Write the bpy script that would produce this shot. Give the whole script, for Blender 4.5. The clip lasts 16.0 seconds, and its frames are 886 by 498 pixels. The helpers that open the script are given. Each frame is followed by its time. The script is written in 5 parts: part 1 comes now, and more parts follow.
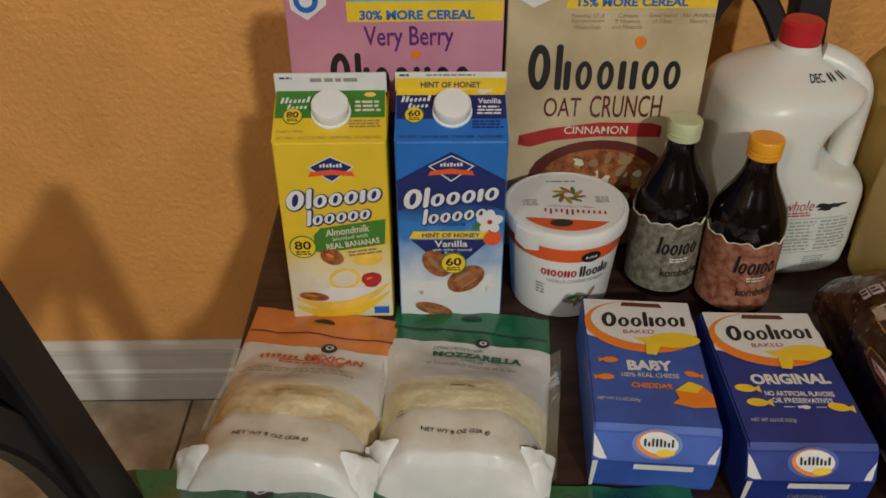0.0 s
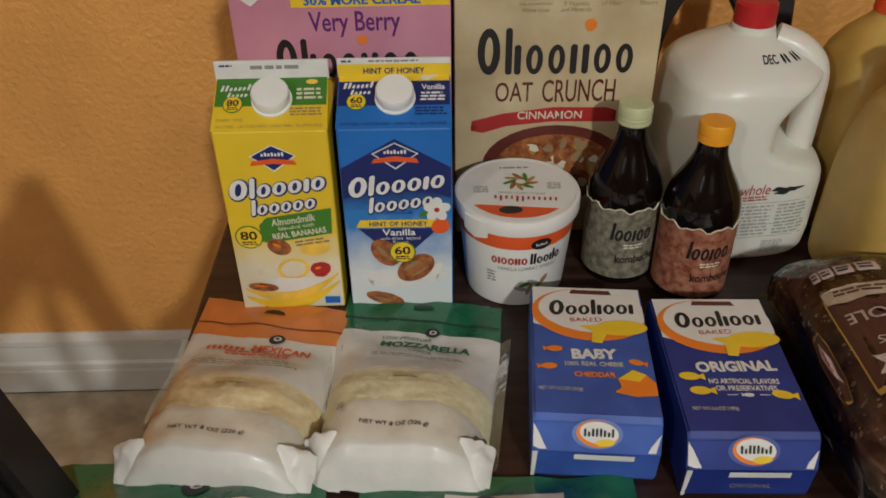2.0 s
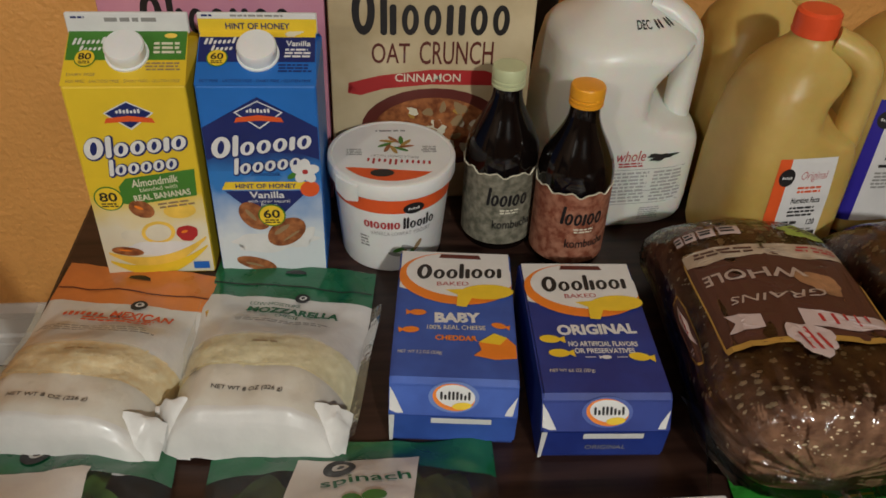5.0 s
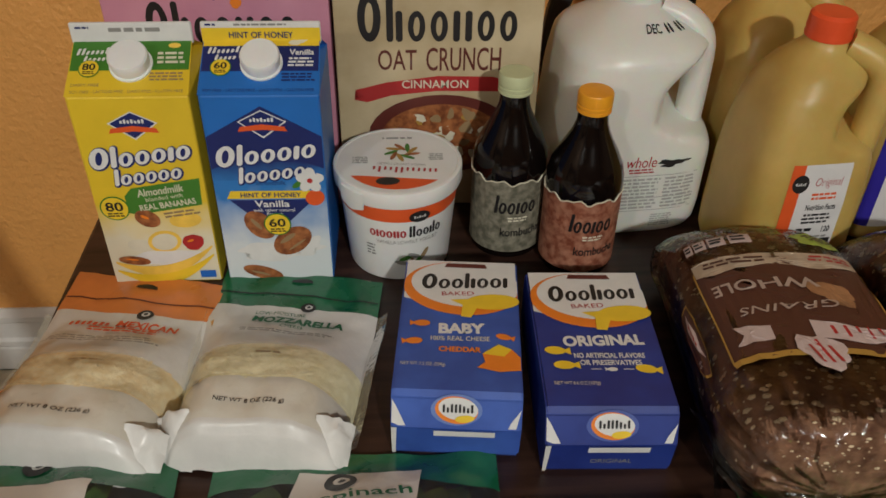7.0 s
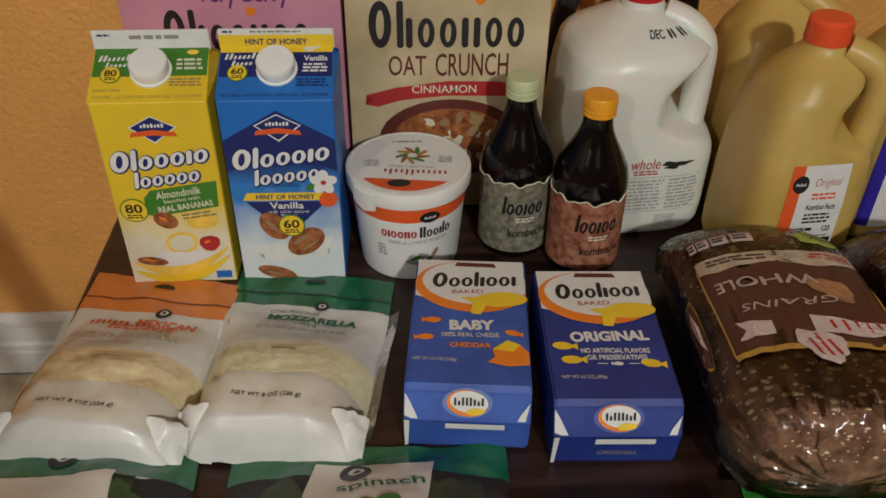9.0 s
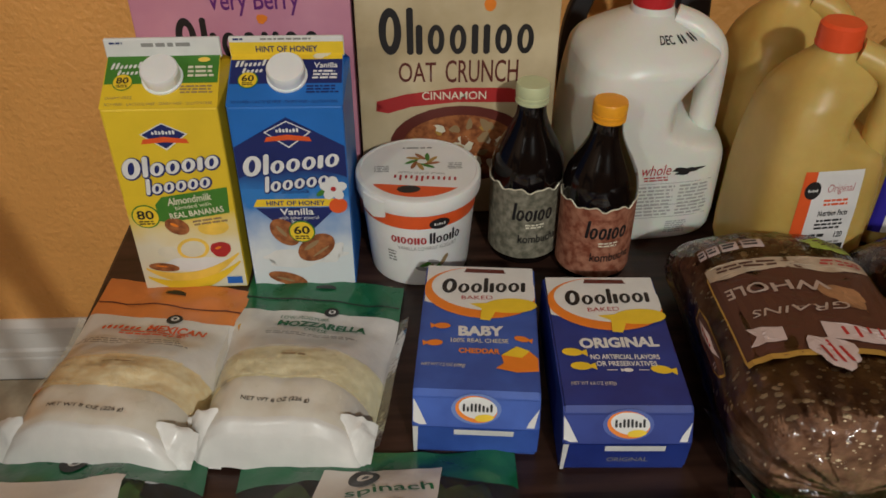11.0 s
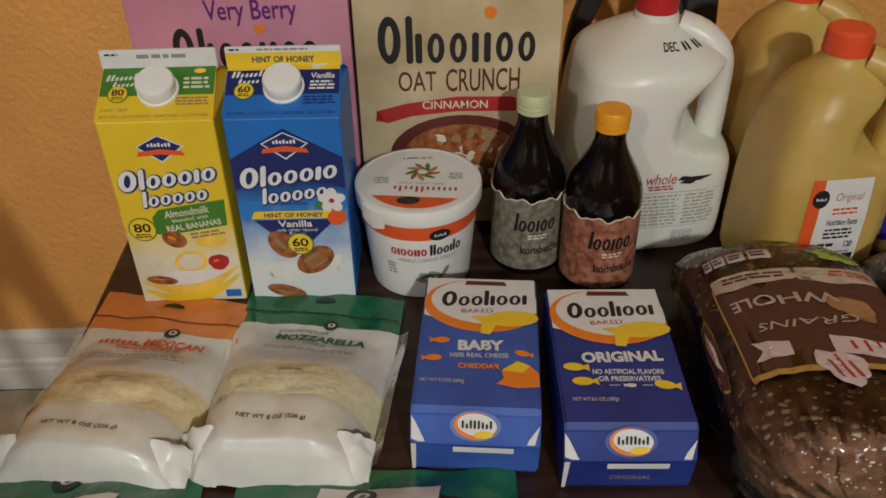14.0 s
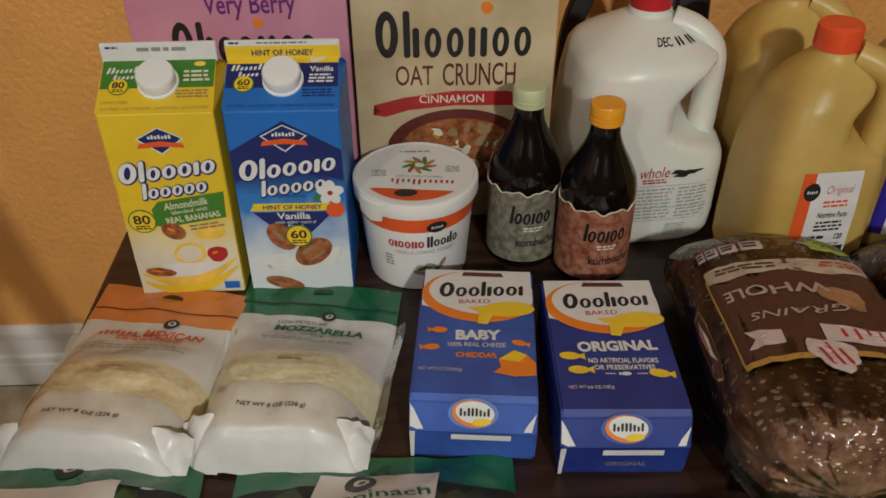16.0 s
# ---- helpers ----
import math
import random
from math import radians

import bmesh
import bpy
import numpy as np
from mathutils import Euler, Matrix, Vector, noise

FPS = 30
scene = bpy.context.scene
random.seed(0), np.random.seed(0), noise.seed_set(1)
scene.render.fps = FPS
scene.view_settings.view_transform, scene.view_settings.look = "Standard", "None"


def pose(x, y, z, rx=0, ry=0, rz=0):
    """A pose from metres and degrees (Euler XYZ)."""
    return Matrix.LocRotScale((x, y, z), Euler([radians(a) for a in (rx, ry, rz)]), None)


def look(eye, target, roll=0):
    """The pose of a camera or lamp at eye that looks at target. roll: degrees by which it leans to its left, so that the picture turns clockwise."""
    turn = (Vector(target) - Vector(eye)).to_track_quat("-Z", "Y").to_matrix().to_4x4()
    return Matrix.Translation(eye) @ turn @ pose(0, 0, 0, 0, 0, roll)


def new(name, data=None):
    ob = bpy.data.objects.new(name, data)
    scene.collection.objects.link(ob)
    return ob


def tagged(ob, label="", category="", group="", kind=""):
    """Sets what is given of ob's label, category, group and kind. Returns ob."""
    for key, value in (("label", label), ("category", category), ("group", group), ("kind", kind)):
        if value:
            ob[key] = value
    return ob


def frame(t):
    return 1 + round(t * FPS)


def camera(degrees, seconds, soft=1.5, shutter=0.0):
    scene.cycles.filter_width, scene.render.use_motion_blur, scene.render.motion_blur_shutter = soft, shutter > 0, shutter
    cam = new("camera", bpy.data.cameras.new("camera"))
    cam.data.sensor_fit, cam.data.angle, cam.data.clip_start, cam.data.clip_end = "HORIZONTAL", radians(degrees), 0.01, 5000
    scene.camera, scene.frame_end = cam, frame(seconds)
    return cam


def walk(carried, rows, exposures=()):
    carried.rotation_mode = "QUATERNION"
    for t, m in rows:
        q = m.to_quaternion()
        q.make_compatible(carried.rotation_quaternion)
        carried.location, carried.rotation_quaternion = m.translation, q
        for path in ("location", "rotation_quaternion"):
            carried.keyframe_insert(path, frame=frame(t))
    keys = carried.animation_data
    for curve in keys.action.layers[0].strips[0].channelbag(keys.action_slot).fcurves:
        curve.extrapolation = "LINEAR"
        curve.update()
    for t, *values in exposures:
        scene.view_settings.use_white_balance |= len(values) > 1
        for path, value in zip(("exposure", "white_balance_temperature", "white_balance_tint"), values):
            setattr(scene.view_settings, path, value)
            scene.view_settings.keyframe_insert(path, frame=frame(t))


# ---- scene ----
cam = camera(55.5, 16.0, soft=1.6, shutter=0.5)
PATH = [
    (0, (-0.007, 0.049, 1.271), (0.017, 1.688, 0.124), -0.1),
    (0.5, (0.002, 0.056, 1.272), (0.029, 1.694, 0.126), -0.2),
    (1, (0.012, 0.058, 1.269), (0.063, 1.698, 0.125), -0.0),
    (1.5, (0.025, 0.062, 1.268), (0.07, 1.694, 0.112), -0.3),
    (2, (0.043, 0.058, 1.267), (0.058, 1.677, 0.092), -0.9),
    (2.5, (0.064, 0.045, 1.258), (0.052, 1.652, 0.068), -1.3),
    (3, (0.049, 0.064, 1.251), (0.17, 1.652, 0.042), 0.2),
    (3.5, (0.054, 0.067, 1.244), (0.337, 1.615, 0.009), 2.5),
    (4, (0.078, 0.063, 1.249), (0.313, 1.62, 0.016), 2.7),
    (4.5, (0.093, 0.058, 1.25), (0.28, 1.635, 0.034), 2.8),
    (7, (0.119, 0.069, 1.252), (0.222, 1.652, 0.034), 1.1),
    (7.5, (0.119, 0.068, 1.254), (0.216, 1.651, 0.036), 0.9),
    (8, (0.116, 0.067, 1.253), (0.215, 1.652, 0.039), 1.0),
    (8.5, (0.117, 0.059, 1.256), (0.21, 1.648, 0.044), 0.8),
    (9, (0.113, 0.049, 1.259), (0.206, 1.643, 0.055), 0.7),
    (11.5, (0.117, 0.048, 1.258), (0.173, 1.656, 0.07), -0.0),
    (12, (0.117, 0.05, 1.257), (0.171, 1.661, 0.073), 0.1),
    (12.5, (0.119, 0.049, 1.259), (0.165, 1.663, 0.079), -0.0),
    (13, (0.122, 0.052, 1.257), (0.167, 1.669, 0.081), -0.2),
    (13.5, (0.128, 0.058, 1.257), (0.168, 1.674, 0.08), -0.6),
    (14, (0.128, 0.061, 1.256), (0.159, 1.675, 0.075), -0.9),
    (14.5, (0.13, 0.059, 1.256), (0.158, 1.67, 0.071), -1.0),
    (15, (0.123, 0.053, 1.256), (0.159, 1.665, 0.072), -0.9),
    (15.5, (0.122, 0.049, 1.257), (0.164, 1.658, 0.07), -0.6),
    (16, (0.122, 0.05, 1.256), (0.175, 1.662, 0.074), -0.4),
]
walk(cam, [(t, look(eye, target, roll)) for t, eye, target, roll in PATH], exposures=[(0.0, 0.0), (16.0, 0.0)])
TAU = 2 * math.pi
TABLE = 0.75
WALL_Y = 1.34

# ---- light: one ceiling fitting behind the viewer, an added left fill lamp, and the dim light of the room ----
world = bpy.data.worlds.new("room_air")
scene.world = world
world.use_nodes = True
world.node_tree.nodes["Background"].inputs["Color"].default_value = (1.0, 0.93, 0.85, 1)
world.node_tree.nodes["Background"].inputs["Strength"].default_value = 0.05

def bulb(place, aim, watts, size, color):
    key = bpy.data.lights.new("key_and_fill_bulb", "AREA")
    key.shape, key.size, key.energy, key.color = "DISK", size, watts, color
    new("key_and_fill_bulb", key).matrix_world = look(place, aim)


LAMPS = [(0.62, -1.75, 2.34), (-1.30, -1.60, 2.34)]
bulb(LAMPS[0], (-0.6, 1.1, 0.7), 36.0, 0.10, (0.985, 0.99, 0.945))
# fill lamp without a known source, added to brighten the wall's left
bulb(LAMPS[1], (-0.8, 1.2, 0.7), 12.0, 0.16, (1.0, 0.975, 0.91))


# ---- materials ----
def mat(name, color, rough=0.5, vary=0.08, scale=30.0, bump=0.0, bump_scale=200.0, coat=0.0, metal=0.0,
        trans=0.0, alpha=1.0, subsurface=0.0, ior=1.45, second=None, stain=0.0, stain_scale=4.0, stretch=None, relief=0.002):
    m = bpy.data.materials.new(name)
    m.use_nodes = True
    nt = m.node_tree
    n, l = nt.nodes, nt.links
    b = n["Principled BSDF"]
    tc = n.new("ShaderNodeTexCoord")
    no = n.new("ShaderNodeTexNoise")
    no.inputs["Scale"].default_value, no.inputs["Detail"].default_value = scale, 5.0
    if stretch:
        mp = n.new("ShaderNodeMapping")
        mp.inputs["Scale"].default_value = stretch
        l.new(tc.outputs["Object"], mp.inputs["Vector"])
        l.new(mp.outputs["Vector"], no.inputs["Vector"])
    else:
        l.new(tc.outputs["Object"], no.inputs["Vector"])
    ramp = n.new("ShaderNodeValToRGB")
    dark = [c * (1 - vary) for c in color[:3]]
    lite = [min(1.0, c * (1 + vary)) for c in color[:3]] if second is None else second
    ramp.color_ramp.elements[0].position, ramp.color_ramp.elements[1].position = 0.35, 0.65
    ramp.color_ramp.elements[0].color, ramp.color_ramp.elements[1].color = (*dark, 1), (*lite[:3], 1)
    l.new(no.outputs["Fac"], ramp.inputs["Fac"])
    out = ramp.outputs["Color"]
    if stain:
        big = n.new("ShaderNodeTexNoise")
        big.inputs["Scale"].default_value, big.inputs["Detail"].default_value = stain_scale, 3.0
        l.new(tc.outputs["Object"], big.inputs["Vector"])
        mix = n.new("ShaderNodeMix")
        mix.data_type, mix.blend_type = "RGBA", "MULTIPLY"
        mix.inputs["Factor"].default_value = stain
        l.new(out, mix.inputs["A"])
        l.new(big.outputs["Fac"], mix.inputs["B"])
        out = mix.outputs["Result"]
    l.new(out, b.inputs["Base Color"])
    mr = n.new("ShaderNodeMapRange")
    mr.inputs["To Min"].default_value, mr.inputs["To Max"].default_value = max(0.02, rough - 0.08), min(1.0, rough + 0.08)
    l.new(no.outputs["Fac"], mr.inputs["Value"])
    l.new(mr.outputs["Result"], b.inputs["Roughness"])
    b.inputs["Metallic"].default_value, b.inputs["IOR"].default_value = metal, ior
    b.inputs["Coat Weight"].default_value, b.inputs["Coat Roughness"].default_value = coat, 0.15
    b.inputs["Transmission Weight"].default_value, b.inputs["Alpha"].default_value = trans, alpha
    b.inputs["Subsurface Weight"].default_value, b.inputs["Subsurface Scale"].default_value = subsurface, 0.01
    if bump:
        bn = n.new("ShaderNodeTexNoise")
        bn.inputs["Scale"].default_value, bn.inputs["Detail"].default_value = bump_scale, 3.0
        l.new(tc.outputs["Object"], bn.inputs["Vector"])
        bp = n.new("ShaderNodeBump")
        bp.inputs["Strength"].default_value, bp.inputs["Distance"].default_value = bump, relief
        l.new(bn.outputs["Fac"], bp.inputs["Height"])
        l.new(bp.outputs["Normal"], b.inputs["Normal"])
    return m


def fade(name, low, high, z0, z1, rough=0.38):
    """Print that runs from one colour into another up the face of a package."""
    m = mat(name, high, rough, 0.05, 25, 0.04, 60)
    n, l = m.node_tree.nodes, m.node_tree.links
    tc, sep, mr, mix = n.new("ShaderNodeTexCoord"), n.new("ShaderNodeSeparateXYZ"), n.new("ShaderNodeMapRange"), n.new("ShaderNodeMix")
    no = n.new("ShaderNodeTexNoise")
    no.inputs["Scale"].default_value = 40.0
    l.new(tc.outputs["Object"], no.inputs["Vector"])
    l.new(tc.outputs["Object"], sep.inputs["Vector"])
    add = n.new("ShaderNodeMath")
    add.operation = "MULTIPLY_ADD"
    add.inputs[1].default_value = (z1 - z0) * 0.9
    l.new(no.outputs["Fac"], add.inputs[0])
    l.new(sep.outputs["Z"], add.inputs[2])
    mr.inputs["From Min"].default_value, mr.inputs["From Max"].default_value = z0 + (z1 - z0) * 0.45, z1 + (z1 - z0) * 0.45
    l.new(add.outputs["Value"], mr.inputs["Value"])
    mix.data_type = "RGBA"
    mix.inputs["A"].default_value, mix.inputs["B"].default_value = (*low, 1), (*high, 1)
    l.new(mr.outputs["Result"], mix.inputs["Factor"])
    l.new(mix.outputs["Result"], n["Principled BSDF"].inputs["Base Color"])
    return m


def ink(name, color, rough=0.45):
    return mat("print_" + name, color, rough, 0.04, 60.0)


WALL = mat("orange_wall_paint", (0.90, 0.43, 0.120), 0.45, 0.05, 8, 0.9, 88, stain=0.12, stain_scale=2.5, relief=0.005)
# kept dark so that the unseen walls bounce little light
FARWALL = mat("dark_unseen_wall_brown", (0.30, 0.20, 0.13), 0.7, 0.06, 8, 0.3, 75)
CEIL = mat("ceiling_paint", (0.55, 0.53, 0.49), 0.8, 0.03, 8, 0.2, 90)
TRIM = mat("white_trim_paint", (0.78, 0.77, 0.74), 0.4, 0.04, 15)
TILE = mat("beige_floor_tile", (0.50, 0.41, 0.28), 0.35, 0.18, 14, 0.15, 60, second=(0.66, 0.58, 0.43), stain=0.3, stain_scale=7)
GROUT = mat("grey_grout", (0.22, 0.19, 0.15), 0.9, 0.1, 60)
WOOD = mat("dark_table_wood", (0.026, 0.010, 0.007), 0.40, 0.3, 20, 0.08, 150, stain=0.3, stain_scale=6, stretch=(0.25, 4.0, 1.0), second=(0.060, 0.027, 0.018))
BLACKWOOD = mat("black_chair_wood", (0.010, 0.008, 0.009), 0.42, 0.2, 25, 0.05, 120)
WHITE = ink("white", (0.72, 0.71, 0.68))
BLACK = ink("black", (0.018, 0.016, 0.016))
NAVY = ink("navy", (0.012, 0.022, 0.13))
BLUE = ink("blue", (0.015, 0.13, 0.50))
GOLDBLUE = mat("blue_carton_print", (0.035, 0.085, 0.36), 0.45, 0.06, 25, 0.05, 80, second=(0.05, 0.12, 0.47))
DEEPBLUE = mat("deep_blue_carton_print", (0.014, 0.030, 0.20), 0.45, 0.06, 25, 0.05, 80, second=(0.02, 0.045, 0.26))
YELLOW = ink("yellow", (0.82, 0.56, 0.030))
GREEN = ink("green", (0.055, 0.20, 0.025))
DGREEN = ink("deep_green", (0.006, 0.13, 0.045))
ORANGE = ink("orange", (0.80, 0.22, 0.02))
REDOR = ink("red_orange", (0.74, 0.10, 0.02))
RED = ink("red", (0.42, 0.025, 0.025))
MAROON = ink("maroon", (0.12, 0.025, 0.018))
GREY = ink("grey", (0.28, 0.27, 0.25))
TANINK = ink("dark_tan", (0.30, 0.20, 0.10))
BROWN = mat("print_almond_brown", (0.26, 0.070, 0.022), 0.5, 0.35, 130, second=(0.42, 0.15, 0.05))
BANANA = mat("print_banana", (0.85, 0.55, 0.08), 0.45, 0.12, 50)
CREAM = mat("print_cream", (0.70, 0.65, 0.50), 0.45, 0.06, 40)
PLASTIC = mat("white_plastic", (0.80, 0.80, 0.78), 0.35, 0.03, 40, subsurface=0.1)
YCARD = mat("yellow_carton_print", (0.76, 0.52, 0.028), 0.36, 0.04, 25, 0.04, 60)
BCARD = mat("bright_blue_carton_print", (0.018, 0.15, 0.50), 0.38, 0.06, 20, 0.04, 60)
PINK = mat("pink_box_card", (0.52, 0.20, 0.29), 0.5, 0.07, 10, 0.04, 60, second=(0.60, 0.27, 0.35))
TAN = mat("tan_box_card", (0.58, 0.44, 0.24), 0.5, 0.10, 14, 0.04, 60, second=(0.72, 0.59, 0.37), stain=0.35, stain_scale=13)
CARD = mat("grey_card", (0.45, 0.40, 0.33), 0.7, 0.06, 40)
MILK = mat("milk_jug_plastic", (0.73, 0.72, 0.66), 0.33, 0.03, 12, 0.05, 30, subsurface=0.35)
JUICE = mat("juice_jug_plastic", (0.59, 0.39, 0.095), 0.40, 0.08, 14, 0.12, 30, subsurface=0.35, second=(0.69, 0.48, 0.15), stain=0.2, stain_scale=16)
REDCAP = mat("red_cap_plastic", (0.50, 0.02, 0.025), 0.35, 0.05, 40)
ORCAP = mat("orange_red_cap_plastic", (0.80, 0.09, 0.025), 0.35, 0.05, 40)
YOCAP = mat("orange_metal_cap", (0.80, 0.34, 0.02), 0.32, 0.05, 60)
PALECAP = mat("pale_green_metal_cap", (0.52, 0.55, 0.32), 0.35, 0.05, 60)
GLASS = mat("dark_bottle_glass", (0.005, 0.003, 0.0025), 0.07, 0.1, 20, coat=0.15)
GREYLABEL = mat("grey_green_paper_label", (0.19, 0.18, 0.125), 0.6, 0.25, 150, second=(0.34, 0.31, 0.23), stain=0.45, stain_scale=90)
RUSTLABEL = mat("rust_paper_label", (0.34, 0.085, 0.040), 0.6, 0.25, 140, second=(0.52, 0.23, 0.14), stain=0.4, stain_scale=90)


# ---- building helpers ----
def part(name, bm, material, parent, label="", smooth=False):
    me = bpy.data.meshes.new(name)
    bmesh.ops.recalc_face_normals(bm, faces=bm.faces)
    bm.to_mesh(me)
    bm.free()
    me.materials.append(material)
    if smooth:
        me.polygons.foreach_set("use_smooth", [True] * len(me.polygons))
        me.set_sharp_from_angle(angle=radians(38))
    ob = new(name, me)
    ob.parent = parent
    if label:
        ob["label"] = label
    return ob


def thing(name, label, category, m, group="", kind=""):
    ob = new(name)
    ob.empty_display_size = 0.02
    ob.matrix_basis = m
    return tagged(ob, label, category, group, kind)


def box(x0, y0, z0, x1, y1, z1, bev=0.0, seg=2):
    bm = bmesh.new()
    bmesh.ops.create_cube(bm, size=1.0)
    for v in bm.verts:
        v.co = Vector(((x0 + x1) / 2 + v.co.x * (x1 - x0), (y0 + y1) / 2 + v.co.y * (y1 - y0), (z0 + z1) / 2 + v.co.z * (z1 - z0)))
    if bev:
        bmesh.ops.bevel(bm, geom=bm.edges[:], offset=bev, segments=seg, affect="EDGES", profile=0.5)
    return bm


def loft(rings, closed=True, caps=True):
    bm = bmesh.new()
    vs = [[bm.verts.new(p) for p in r] for r in rings]
    n = len(rings[0])
    for a, b in zip(vs, vs[1:]):
        for i in range(n if closed else n - 1):
            bm.faces.new((a[i], a[(i + 1) % n], b[(i + 1) % n], b[i]))
    if caps and closed:
        bm.faces.new(vs[0])
        bm.faces.new(vs[-1])
    return bm


def lathe(profile, n=40, cx=0.0, cy=0.0):
    return loft([[(cx + r * math.cos(TAU * i / n), cy + r * math.sin(TAU * i / n), z) for i in range(n)] for r, z in profile])


def prism(points, y0, y1, bev=0.0):
    """A profile in x and z, drawn out along y."""
    bm = loft([[(x, y0, z) for x, z in points], [(x, y1, z) for x, z in points]])
    if bev:
        bmesh.ops.bevel(bm, geom=bm.edges[:], offset=bev, segments=2, affect="EDGES", profile=0.5)
    return bm


def tube(path, ra, rb, n=12, side=(1, 0, 0)):
    """A bar with an oval section along a path."""
    pts = [Vector(p) for p in path]
    rings = []
    for i, p in enumerate(pts):
        d = (pts[min(i + 1, len(pts) - 1)] - pts[max(i - 1, 0)]).normalized()
        s = Vector(side)
        s = (s - d * s.dot(d)).normalized()
        u = d.cross(s)
        rings.append([p + s * (ra * math.cos(TAU * k / n)) + u * (rb * math.sin(TAU * k / n)) for k in range(n)])
    return loft(rings)


def bar(path, wide, deep, side=(1, 0, 0), bev=0.003):
    """A squared rail along a path; wide along side."""
    pts = [Vector(p) for p in path]
    rings = []
    for i, p in enumerate(pts):
        d = (pts[min(i + 1, len(pts) - 1)] - pts[max(i - 1, 0)]).normalized()
        s = Vector(side)
        s = (s - d * s.dot(d)).normalized()
        u = d.cross(s)
        a, b, c = wide / 2, deep / 2, bev
        rings.append([p + s * x + u * y for x, y in ((a - c, b), (a, b - c), (a, -b + c), (a - c, -b), (-a + c, -b), (-a, -b + c), (-a, b - c), (-a + c, b))])
    return loft(rings)


def spline(points, n=16):
    """A smooth curve through points."""
    p = [Vector(q) for q in points]
    p = [p[0] * 2 - p[1]] + p + [p[-1] * 2 - p[-2]]
    out = []
    for i in range(1, len(p) - 2):
        for k in range(n):
            t = k / n
            out.append(0.5 * (2 * p[i] + (p[i + 1] - p[i - 1]) * t + (2 * p[i - 1] - 5 * p[i] + 4 * p[i + 1] - p[i + 2]) * t * t
                              + (3 * p[i] - p[i - 1] - 3 * p[i + 1] + p[i + 2]) * t ** 3))
    return out + [p[-2]]


# ---- print on packages: flat shapes and letters laid on a surface f(u, v, w) ----
def front_of(y=0.0):
    return lambda u, v, w: Vector((u, y - w, v))


def top_of(z):
    return lambda u, v, w: Vector((u, v, z + w))


def shape(points, f, w=0.0004, rings=1):
    """A filled outline laid on the surface, in rings about its middle."""
    c = Vector((sum(p[0] for p in points) / len(points), sum(p[1] for p in points) / len(points)))
    bm = bmesh.new()
    if rings == 1:
        bm.faces.new([bm.verts.new(f(p[0], p[1], w)) for p in points])
        bmesh.ops.triangulate(bm, faces=bm.faces[:])
        return bm
    mid = bm.verts.new(f(c.x, c.y, w))
    last = None
    for k in range(1, rings + 1):
        row = [bm.verts.new(f(c.x + (p[0] - c.x) * k / rings, c.y + (p[1] - c.y) * k / rings, w)) for p in points]
        for i in range(len(row)):
            j = (i + 1) % len(row)
            bm.faces.new((mid, row[i], row[j]) if last is None else (last[i], row[i], row[j], last[j]))
        last = row
    return bm


def oval(u, v, ru, rv, rot=0.0, n=28, wob=0.0):
    c, s = math.cos(radians(rot)), math.sin(radians(rot))
    pts = []
    for i in range(n):
        a = TAU * i / n
        k = 1 + wob * math.sin(3 * a + 1) + wob * 0.6 * math.sin(7 * a)
        x, y = ru * k * math.cos(a), rv * k * math.sin(a)
        pts.append((u + x * c - y * s, v + x * s + y * c))
    return pts


def rect(u0, v0, u1, v1, n=1):
    a = [(u0 + (u1 - u0) * i / n, v0) for i in range(n)] + [(u1, v0 + (v1 - v0) * i / n) for i in range(n)]
    return a + [(u1 - (u1 - u0) * i / n, v1) for i in range(n)] + [(u0, v1 - (v1 - v0) * i / n) for i in range(n)]


def letters(text, f, u, v, width, height, material, parent, w=0.0007, rot=0.0, shear=0.0, bold=0.0, name="lettering"):
    """Readable words, fitted into a box round (u, v)."""
    cu = bpy.data.curves.new(name, "FONT")
    cu.body, cu.align_x, cu.offset, cu.shear, cu.resolution_u = text, "LEFT", bold, 0.0, 3
    ob = bpy.data.objects.new(name, cu)
    scene.collection.objects.link(ob)
    bpy.context.view_layer.update()
    me = bpy.data.meshes.new_from_object(ob.evaluated_get(bpy.context.evaluated_depsgraph_get()))
    bpy.data.objects.remove(ob)
    bpy.data.curves.remove(cu)
    bm = bmesh.new()
    bm.from_mesh(me)
    bpy.data.meshes.remove(me)
    xs, ys = [q.co.x for q in bm.verts], [q.co.y for q in bm.verts]
    x0, x1, y0, y1 = min(xs), max(xs), min(ys), max(ys)
    c, s = math.cos(radians(rot)), math.sin(radians(rot))
    for q in bm.verts:
        b = ((q.co.y - y0) / (y1 - y0) - 0.5) * height
        a = ((q.co.x - x0) / (x1 - x0) - 0.5) * width + shear * b
        q.co = f(u + a * c - b * s, v + a * s + b * c, w)
    return part(name, bm, material, parent)


